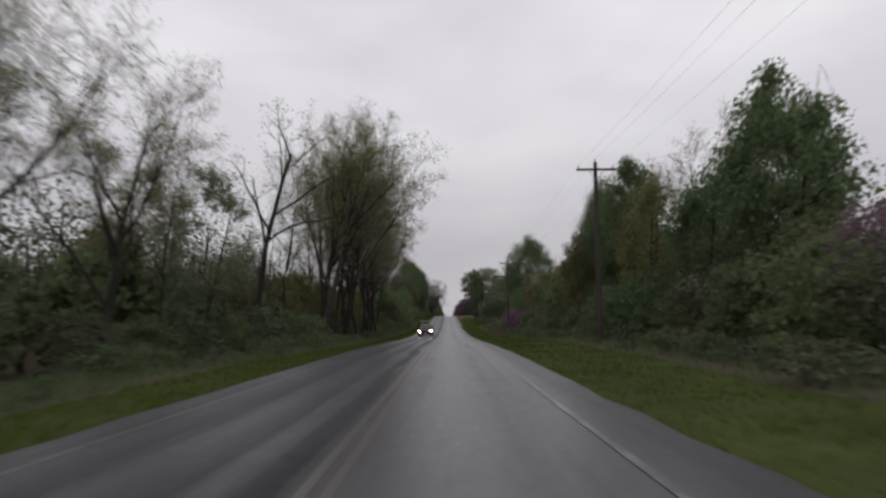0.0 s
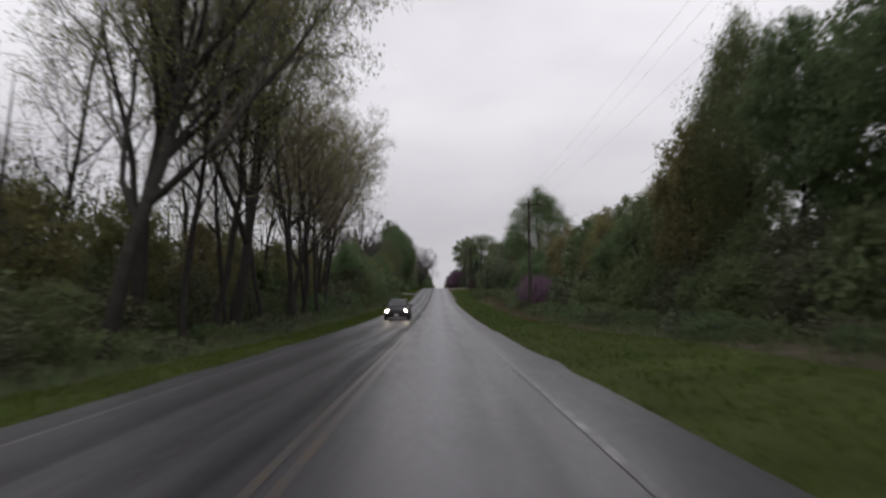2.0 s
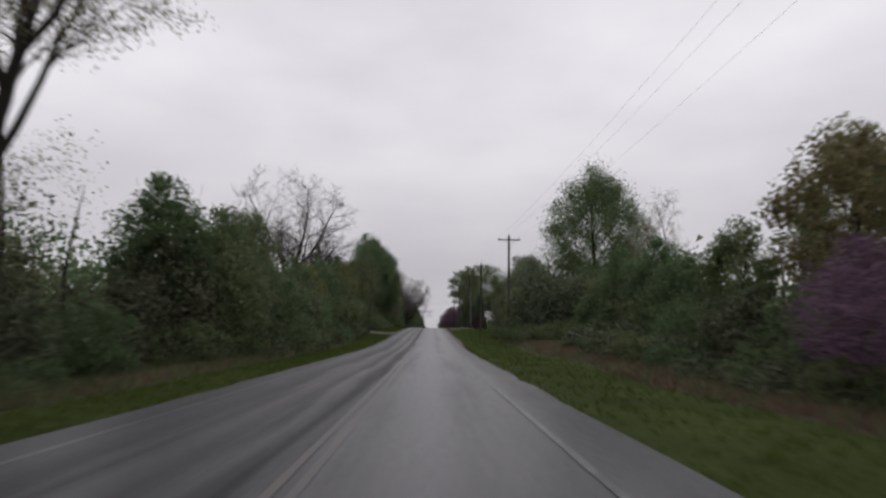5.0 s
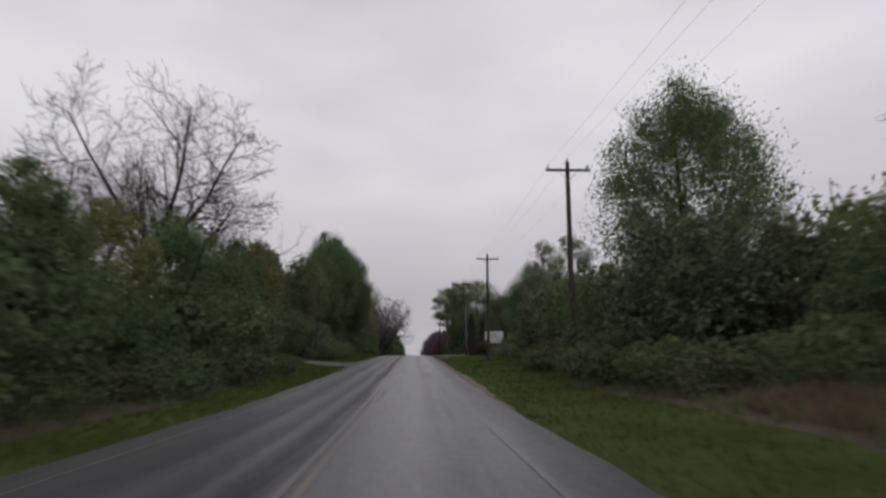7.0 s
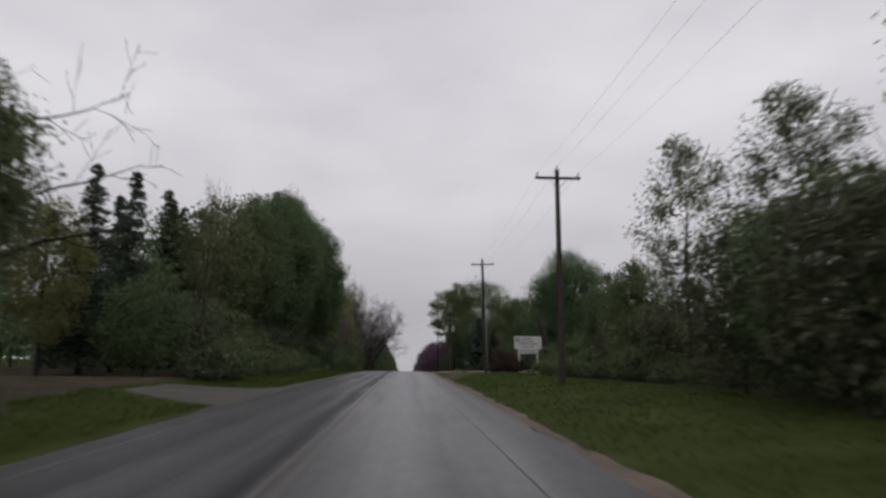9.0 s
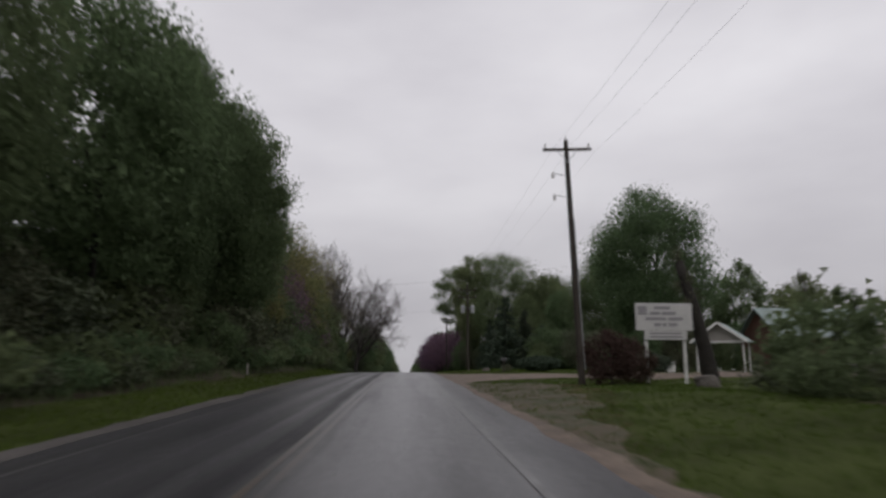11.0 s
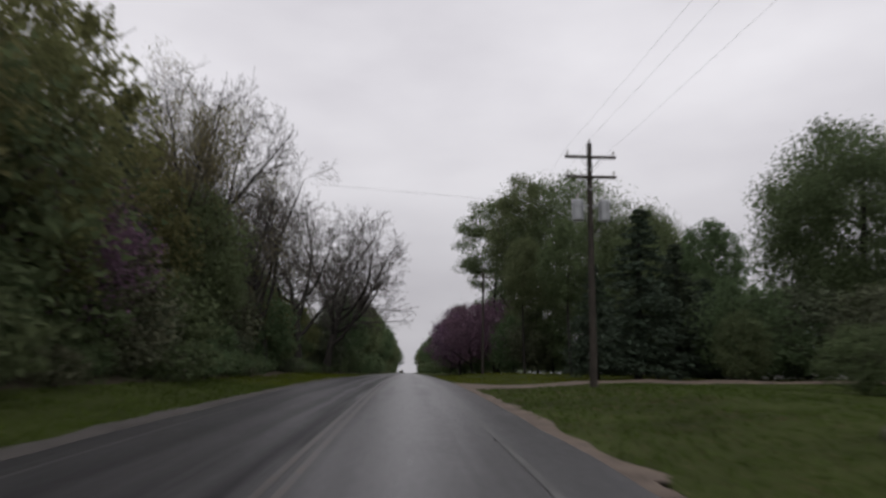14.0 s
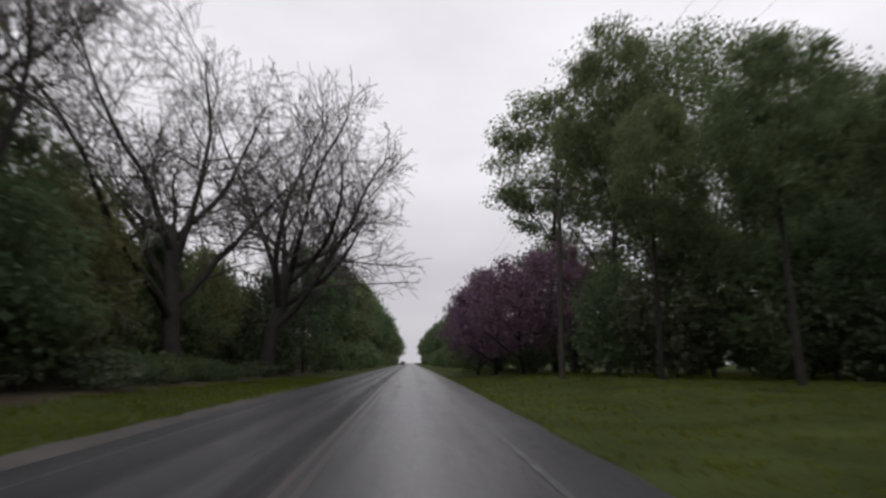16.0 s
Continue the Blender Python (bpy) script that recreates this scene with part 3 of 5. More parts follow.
def leafy(kind, name, seed, height, width, label, category, leaves, leaf, mat, low=0.22, clumps=70, gap=0.0, base_r=0.22, squeeze=1.0, even=0.4):
    """A tree whose crown is built of uneven clumps of leaves on real limbs; even is the share of leaves spread between the clumps."""
    rng = np.random.default_rng(seed)
    runs, tips = {0: [], 1: [], 2: []}, []
    sprout(rng, runs, tips, Vector((0, 0, -0.3)), Vector((0, 0, 1)), height * (0.4 if height < 2.5 else 0.86), base_r, 0, core_plan() if height > 7 else [lv(4, 0.1, 0.05, 0.3, 6, 7, 0.1, 50, 0.6, 0.3, 0.6), lv(3, 0.16, 0.06, 0.3, 4, 3, 0.25, 42, 0.5, 0.2, 0.5), lv(1, 0.18, 0.05, 0.3, 3)])
    root = tagged(new(name), label, category)
    centre = height * (1 + low) / 2
    half = height * (1 - low) / 2

    def spread(d, reach):
        """A place in the crown, along a direction, at a share of the crown's uneven radius."""
        bulge = 1 + 0.22 * noise.noise((d[0] * 1.7 + seed, d[1] * 1.7, d[2] * 1.7)) + 0.10 * noise.noise((d[0] * 4.1, d[1] * 4.1 + seed, d[2] * 4.1))
        side = width / 2 * reach * bulge * (1.0 - squeeze * 0.35 * max(d[2], 0) ** 1.5)
        return (d[0] * side, d[1] * side, centre + d[2] * half * reach * (0.94 + 0.06 * bulge))

    def ways(n):
        d = rng.normal(size=(n, 3))
        return d / np.linalg.norm(d, axis=1)[:, None]

    pts = np.array([spread(d, r ** 0.6) for d, r in zip(ways(clumps), rng.uniform(0.35, 1.0, clumps))])
    rad = rng.uniform(0.07, 0.17, clumps) * min(width, height) * (1 - gap)
    between = int(2 * leaves * even)
    massed = 2 * leaves - between
    own = rng.integers(0, clumps, massed)
    inner = int(leaves * 0.2)
    own2 = rng.integers(0, clumps, inner)
    where = np.concatenate([
        pts[own] + ways(massed) * rad[own][:, None] * rng.uniform(0.05, 1.25, massed)[:, None] ** 0.7 * np.array([1.1, 1.1, 0.8]),
        np.array([spread(d, r) for d, r in zip(ways(between), rng.uniform(0.3, 1.04, between) ** 0.55)]).reshape(-1, 3),
        pts[own2] * [0.86, 0.86, 0.97] + rng.normal(size=(inner, 3)) * rad[own2][:, None] * 0.35])
    where[:, 2] = np.maximum(where[:, 2], 0.12)
    big = np.concatenate([leaf * 0.8 * rng.uniform(0.55, 1.35, 2 * leaves), leaf * 1.7 * rng.uniform(0.7, 1.2, inner) * (1 - gap)])
    keep = [(p, r, s) for p, r, s in runs[0] + runs[1] + (runs[2] if height > 7 else []) if math.hypot(p[-1][0], p[-1][1]) < width * 0.45 and p[-1][2] < height * 0.97]
    mesh_part("trunk", tubes("trunk", keep, BARK), root)
    mesh_part("crown", leaves_of("crown", where, big, rng, mat), root)
    root.matrix_basis = pose(0, -400 - 12 * len(PATTERN), -60)
    PATTERN.setdefault(kind, []).append(root)
    return root


def spruce(kind, seed, height, width, label):
    """A conifer with tiers of drooping boughs."""
    rng = np.random.default_rng(seed)
    runs, where = [([(0, 0, -0.3), (0, 0, height * 0.5), (0, 0, height)], [0.2, 0.12, 0.02], 8)], []
    z = height * 0.08
    while z < height * 0.985:
        f = z / height
        reach = width / 2 * (1 - f) ** 0.85 * rng.uniform(0.8, 1.15) + 0.1
        for k in range(int(5 + 4 * (1 - f))):
            a = rng.uniform(0, 6.28)
            end = np.array([math.cos(a) * reach, math.sin(a) * reach, -0.22 * reach + rng.normal() * 0.1])
            runs.append(([(0, 0, z), tuple(end * 0.5 + [0, 0, z + 0.05 * reach]), tuple(end + [0, 0, z])], [0.035, 0.022, 0.008], 3))
            m = int(34 + 60 * (1 - f))
            u = rng.uniform(0.12, 1.03, m)[:, None]
            where.append(end * u + [0, 0, z] + rng.normal(size=(m, 3)) * [0.16, 0.16, 0.10] * (0.5 + reach * 0.5))
        z += height * 0.03 * rng.uniform(0.8, 1.2)
    where = np.concatenate(where)
    root = tagged(new("spruce_tree"), label, "tree")
    mesh_part("trunk", tubes("trunk", runs, BARK), root)
    mesh_part("crown", leaves_of("crown", where, 0.15 * rng.uniform(0.6, 1.3, len(where)), rng, NEEDLE, 0.4, 0.4), root)
    root.matrix_basis = pose(0, -400 - 12 * len(PATTERN), -60)
    PATTERN.setdefault(kind, []).append(root)


for s in (1, 2, 3):
    plant("budding", "budding_tree", 10 + s, 20.0, "tall grey tree with sparse young olive leaves", "tree", fan_plan(0.9), 8.0, 0.30, 11500, 0.078, LEAF_PALE, puff=0.24)
for s in (1, 2):
    plant("stem", "woodland_tree", 20 + s, 18.0, "slender grey woodland tree with few young leaves", "tree", tall_plan(), 13.0, 0.19, 2600, 0.08, LEAF_PALE, puff=0.28)
for s in (1, 2):
    plant("bare", "bare_tree", 30 + s, 16.0, "leafless grey tree with a broad twiggy crown", "tree", broad_plan(), 6.2, 0.36, 0, dome=6.6)
plant("twiggy", "bare_tree", 34, 16.0, "tall leafless tree with a fine twiggy crown", "tree", broad_plan(), 6.2, 0.34, 0, dome=6.6)
plant("leaning", "leaning_tree", 41, 17.0, "dark leaning bare tree with few limbs", "tree", [lv(9, 0.05, 0.0, 0.35, 10, 7, 0.42, 34, 0.45, 0.3, 0.6), lv(5, 0.14, 0.03, 0.25, 6, 5, 0.3, 45, 0.4, 0.3, 0.5), lv(3, 0.18, 0.0, 0.3, 3, 4, 0.2, 45, 0.4, 0.2, 0.6), lv(1, 0.2, 0.0, 0.4, 3)], 14.0, 0.27, 500, 0.09, LEAF_PALE, puff=0.3, lean=0.23)
plant("snag", "dead_tree", 43, 6.5, "dead hooked tree stem without twigs", "tree", [lv(7, 0.16, 0.0, 0.45, 8, 3, 0.5, 70, 0.4, 0.2, 0.5), lv(4, 0.25, -0.05, 0.3, 5)], 6.0, 0.16)
plant("broken", "dead_tree", 47, 5.6, "thick dark broken tree trunk beside the sign", "tree", [lv(8, 0.05, 0.02, 0.5, 10, 5, 0.5, 30, 0.14, 0.2, 0.35), lv(3, 0.2, 0.08, 0.3, 5)], 5.4, 0.38, 700, 0.06, LEAF_BROWN, puff=0.14, lean=-0.05)
plant("dead", "dead_tree", 44, 11.0, "dead tree with pale bare branches", "tree", [lv(6, 0.1, 0.05, 0.4, 8, 7, 0.35, 55, 0.7, 0.2, 0.5), lv(5, 0.16, 0.0, 0.25, 5, 5, 0.2, 45, 0.5, 0.2, 0.5), lv(3, 0.2, 0.0, 0.3, 3, 4, 0.2, 45, 0.5, 0.2, 0.6), lv(2, 0.2, 0.0, 0.4, 3)], 6.0, 0.2)
for s in (1, 2, 3):
    leafy("round", "leafy_tree", 50 + s, 12.0, 8.5, "leafy dark green broadleaf tree", "tree", 4900, 0.205, LEAF_DARK)
for s in (1, 2):
    leafy("green", "leafy_tree", 60 + s, 12.0, 7.5, "leafy fresh green broadleaf tree", "tree", 4800, 0.193, LEAF_MID, 0.2, 60, 0.1)
for s in (1, 2):
    leafy("olive", "leafy_tree", 70 + s, 12.0, 8.0, "olive green tree in young leaf", "tree", 4500, 0.182, LEAF_PALE, 0.15, 60, 0.1)
leafy("airy", "airy_tree", 81, 12.0, 5.0, "slim tree with thin pale green foliage", "tree", 5200, 0.092, LEAF_SAGE, 0.2, 60, 0.2, 0.12, 0.6)
leafy("great", "leafy_tree", 83, 23.0, 16.0, "great rounded tree with grey green foliage", "tree", 34000, 0.15, LEAF_MID, 0.16, 240, 0.12, 0.42, 1.7, 0.25)
leafy("dome", "leafy_tree", 86, 15.0, 9.5, "rounded tree with thin olive young leaves", "tree", 9000, 0.115, LEAF_PALE, 0.3, 120, 0.36, 0.26)
leafy("lofty", "leafy_tree", 85, 23.0, 10.0, "tall tree with high green crown on a bare trunk", "tree", 11000, 0.19, LEAF_MID, 0.45, 70, 0.25, 0.3)
leafy("overhang", "leafy_tree", 58, 18.0, 13.0, "tall dark green tree with a broad heavy crown", "tree", 38000, 0.14, LEAF_DARK, 0.14, 210, 0.0, 0.4, 0.25, 0.36)
leafy("heavy", "leafy_tree", 57, 18.0, 12.0, "tall dark green tree with dense heavy foliage", "tree", 62000, 0.145, LEAF_DARK, 0.14, 230, 0.0, 0.4, 0.25, 0.3)
leafy("spreading", "leafy_tree", 59, 25.0, 19.0, "great spreading fresh green tree with a broad flat top", "tree", 34000, 0.165, LEAF_MID, 0.24, 260, 0.2, 0.5, 0.0, 0.3)
leafy("pale_high", "leafy_tree", 84, 22.0, 9.5, "tall tree with airy fresh green foliage", "tree", 11000, 0.15, LEAF_MID, 0.42, 90, 0.2, 0.28, 0.4, 0.15)
for s in (1, 2, 3):
    leafy("bramble", "bramble_bush", 130 + s, 1.6, 3.6, "low dark tangle of brambles and weeds", "shrub", 620, 0.125, LEAF_BROWN if s == 2 else LEAF_DARK, 0.0, 34, 0.0, 0.015, 0.1, 0.55)
for s in (1, 2):
    leafy("big", "leafy_tree", 55 + s, 18.0, 11.0, "tall leafy dark green broadleaf tree", "tree", 9000, 0.208, LEAF_DARK, 0.2, 120)
leafy("big_green", "leafy_tree", 65, 18.0, 11.0, "tall leafy fresh green broadleaf tree", "tree", 9800, 0.197, LEAF_MID, 0.25, 110, 0.1)
leafy("hedge", "shrub", 115, 6.5, 6.0, "tall dense dark green roadside shrub", "shrub", 2450, 0.17, LEAF_DARK, 0.02, 80, 0.05, 0.07, 0.3)
leafy("hedge", "shrub", 116, 6.5, 6.0, "tall tangled brown roadside shrub", "shrub", 2600, 0.155, LEAF_BROWN, 0.02, 80, 0.1, 0.07, 0.3)
leafy("far", "leafy_tree", 87, 12.0, 8.5, "leafy dark green broadleaf tree", "tree", 2600, 0.31, LEAF_DARK)
leafy("far", "leafy_tree", 88, 12.0, 8.0, "leafy fresh green broadleaf tree", "tree", 2600, 0.3, LEAF_MID)
leafy("far_shrub", "shrub", 89, 4.0, 5.0, "dense dark green roadside shrub", "shrub", 900, 0.22, LEAF_DARK, 0.02, 40, 0.05, 0.06, 0.3)
for s in (1, 2):
    spruce("spruce", 90 + s, 14.0, 5.5, "dark green spruce with drooping boughs")
for s in (1, 2):
    leafy("redbud", "redbud_tree", 100 + s, 6.0, 6.0, "redbud tree in purple pink blossom", "tree", 3900, 0.11, BLOSSOM, 0.15, 70, 0.33, 0.12, 0.3)
for s in (1, 2, 3):
    leafy("shrub", "shrub", 110 + s, 4.0, 5.0, "dense dark green roadside shrub", "shrub", 1250, 0.18, LEAF_DARK, 0.02, 46, 0.05, 0.06, 0.3)
for s in (1, 2):
    leafy("thicket", "shrub", 120 + s, 4.0, 5.0, "tangled brown and green thicket", "shrub", 1400, 0.145, LEAF_BROWN, 0.02, 46, 0.15, 0.06, 0.3)
leafy("rusty", "shrub", 126, 3.0, 3.4, "dark rusty brown bush beside the pole", "shrub", 2600, 0.10, LEAF_RUST, 0.0, 60, 0.0, 0.06, 0.2, 0.5)
leafy("pale_shrub", "shrub", 125, 4.0, 4.5, "fresh green shrub in young leaf", "shrub", 2000, 0.13, LEAF_MID, 0.02, 44, 0.1, 0.06, 0.3)
leafy("juniper", "juniper_bush", 127, 1.5, 3.8, "low spreading dark juniper bush on the grass", "shrub", 8000, 0.10, NEEDLE, 0.0, 90, 0.0, 0.02, 0.2)

HEIGHT = dict(dome=15, budding=20, stem=18, bare=16, leaning=17, snag=6.5, broken=5.6, dead=11, round=12, green=12, olive=12, airy=12, great=23, lofty=23, spruce=14, redbud=6, shrub=4, thicket=4, pale_shrub=4, juniper=1.5, far=12, far_shrub=4, big=18, big_green=18, hedge=6.5, overhang=18, heavy=18, pale_high=22, bramble=1.6, spreading=25, rusty=3, twiggy=16)
place_rng = random.Random(5)
used = {}


def put(kind, x, y, h, wide=1.0, turn=None, group="", label=""):
    """Stands a copy of a plant on the ground at its true height."""
    if y > 366 and kind in ("round", "green", "olive", "shrub", "thicket"):
        kind = "far_shrub" if kind in ("shrub", "thicket") else "far"
    if kind in ("round", "green") and h > 14.2:
        kind = "big" if kind == "round" else "big_green"
    if kind in ("shrub", "thicket") and h > 4.9:
        kind = "hedge"
    n = used[kind] = used.get(kind, -1) + 1
    src = PATTERN[kind][n % len(PATTERN[kind])]
    k = h / HEIGHT[kind] * (1.15 if kind in ("budding", "stem", "bare", "leaning") else 1.0)
    own = random.Random(round(x * 37 + y * 101))
    a = own.uniform(0, 360) if turn is None else turn
    ob = copy_thing(src, pose(x, y, land_z(x, y) - 0.03, own.uniform(-2, 2), own.uniform(-2, 2), a))
    ob.scale = (k * wide, k * wide, k)
    return tagged(ob, label, "", group)


LEFT_TREES = (
    ("budding", -13, 17, 12, 0.9), ("budding", -12.5, 23, 10.5, 0.9), ("stem", -12, 26.5, 9, 0.6), ("airy", -12.9, 34, 10.5, 1.15), ("airy", -14.2, 30, 9.5, 1.15), ("leaning", -13.7, 44.4, 14.5, 1), ("bare", -18, 60, 9, 1.0), ("bare", -22, 64, 9.5, 1.0),
    ("snag", -13, 52, 6.5, 1), ("budding", -11.5, 57, 19, 0.9), ("budding", -12, 61, 21, 0.9), ("stem", -10.8, 63, 17, 0.9), ("stem", -10.5, 65.5, 18, 0.9),
    ("budding", -11.5, 72, 24, 0.85), ("stem", -10, 78, 17, 1), ("stem", -10, 81.6, 18, 1), ("stem", -10.3, 84.3, 18, 0.9),
    ("budding", -11.8, 86, 18, 0.7), ("stem", -10, 90.5, 17, 0.9), ("stem", -10.5, 96.3, 18, 0.9), ("budding", -12.5, 103, 20, 0.7), ("budding", -13.5, 108, 21, 0.8),
    ("stem", -10.4, 74.5, 17, 0.8), ("stem", -12.5, 80, 18, 0.8), ("stem", -11.8, 92.8, 17, 0.8), ("stem", -12.5, 98.5, 18, 0.8), ("stem", -11, 69, 17, 0.7), ("stem", -14, 88, 17, 0.9), ("stem", -16, 79, 17, 0.9), ("stem", -16, 62, 17, 0.9), ("stem", -17, 92, 16, 0.9),
    ("olive", -16, 30, 7, 0.9), ("olive", -17, 50, 7.5, 0.9), ("olive", -15.5, 60, 7, 0.9), ("olive", -16, 68, 8, 0.9), ("olive", -15, 77, 7.5, 0.9), ("olive", -16, 87, 8, 0.9), ("olive", -15.5, 97, 8, 0.9), ("olive", -15, 108, 8, 0.9),
    ("round", -12, 119, 8.5, 0.8), ("round", -13, 130, 9, 0.8), ("round", -13.5, 138.5, 10.5, 0.65), ("green", -12, 147, 7.5, 0.9), ("olive", -12, 153, 7.5, 0.9),
    ("green", -12, 160, 8.5, 0.9), ("bare", -17.3, 170, 18.2, 0.95), ("bare", -24, 174, 14.0, 0.9), ("round", -12, 166, 8.2, 0.8), ("green", -12.5, 173.5, 8.8, 0.8), ("olive", -13, 178, 8.8, 0.8),
    ("bare", -15.5, 185.5, 11.5, 0.8), ("dead", -13.6, 183.5, 12.5, 0.8), ("round", -12.8, 181.5, 10.2, 0.7), ("olive", -12, 176.5, 9.2, 0.75), ("olive", -17.5, 196, 9, 0.7), ("spruce", -17, 199, 11.5, 1), ("spruce", -17.3, 203.5, 12.5, 1), ("spruce", -17, 210.5, 13, 1), ("spruce", -25, 233, 18, 1), ("spruce", -21, 224, 15, 1), ("spruce", -23, 216, 14, 1),
    ("round", -14.5, 212.5, 13, 0.8), ("round", -13.5, 219, 15, 0.85), ("round", -13, 228.5, 17.5, 0.88), ("round", -15.5, 243, 21, 0.65), ("round", -18.5, 245, 14, 1.0), ("hedge", -14.5, 236, 7, 1.1), ("hedge", -16.5, 241, 7.5, 1.1), ("round", -17.5, 232, 13, 0.9), ("heavy", -14.0, 237, 19, 0.6),
    ("stem", -10, 196, 9, 0.5), ("heavy", -11.4, 243, 17.0, 0.70), ("olive", -11.5, 254, 8.5, 0.8), ("thicket", -11, 259, 6, 0.9), ("olive", -13.3, 262, 11, 1.0), ("redbud", -15.5, 266, 9, 1),
    ("dome", -13.2, 267.5, 14.8, 1.0), ("budding", -14.5, 261.5, 10.5, 0.9), ("hedge", -13, 268.5, 8, 1.1), ("hedge", -12.8, 273.5, 9, 1.1), ("olive", -12.4, 271, 10.5, 1.0), ("redbud", -12.2, 260.5, 8.8, 0.9), ("redbud", -11.6, 278.5, 6.8, 0.9), ("olive", -14.5, 267, 11, 0.9), ("olive", -12.8, 279, 13.5, 0.9), ("thicket", -11.3, 268, 4.8, 1), ("thicket", -11, 281, 4.8, 1), ("olive", -14, 290, 12, 0.8), ("shrub", -11.5, 287, 4.8, 1), ("green", -13.5, 303, 9, 0.8), ("shrub", -12.5, 315, 4.5, 1), ("shrub", -14, 322, 4.8, 1), ("shrub", -13.5, 331, 4.8, 1), ("olive", -11.2, 276, 10, 0.8), ("spruce", -13.5, 286, 13, 1.0), ("round", -11.2, 293, 10.5, 0.8), ("twiggy", -14.3, 300, 21.5, 0.75), ("hedge", -12.8, 299, 7, 1.1), ("hedge", -12.6, 312.5, 7, 1.1), ("olive", -13, 319.5, 8, 0.9), ("green", -13.2, 327.5, 8, 0.9), ("olive", -12.8, 334.5, 8, 0.9), ("hedge", -11.8, 346, 8, 1.1), ("olive", -14.5, 299, 12, 0.9), ("green", -14.5, 316, 11, 0.8), ("spruce", -15.5, 296, 14, 1),
    ("bare", -11.5, 311, 16, 0.8), ("budding", -12.5, 292, 16, 0.9), ("stem", -13, 305, 14, 0.9), ("hedge", -15.5, 314, 8, 1.1), ("hedge", -16, 320, 7.5, 1.1), ("hedge", -15.5, 332, 7.5, 1.1), ("hedge", -15, 346, 7.5, 1.1), ("hedge", -14.5, 353, 7.5, 1.1), ("hedge", -18, 326, 8, 1.1), ("hedge", -18, 339, 8, 1.1), ("hedge", -15.5, 307, 7.5, 1.1), ("bare", -11, 324.7, 17, 1.05), ("bare", -10, 340, 18.5, 1.1), ("green", -17, 326, 11, 1), ("green", -15, 340, 9, 1), ("olive", -14, 312, 8, 1),
    ("round", -10, 356, 12, 0.8), ("green", -10, 372, 13, 0.8), ("green", -10, 392, 15, 0.8), ("round", -10, 412, 16, 0.8), ("green", -10, 435, 17, 0.8), ("round", -9.5, 470, 17, 0.9),
    ("green", -9.5, 505, 17, 0.9), ("round", -9.5, 545, 17, 0.9), ("green", -9.5, 590, 17, 1), ("round", -9.5, 640, 17, 1), ("bare", -12, 365, 17, 0.8), ("round", -9.5, 700, 17, 1.1))
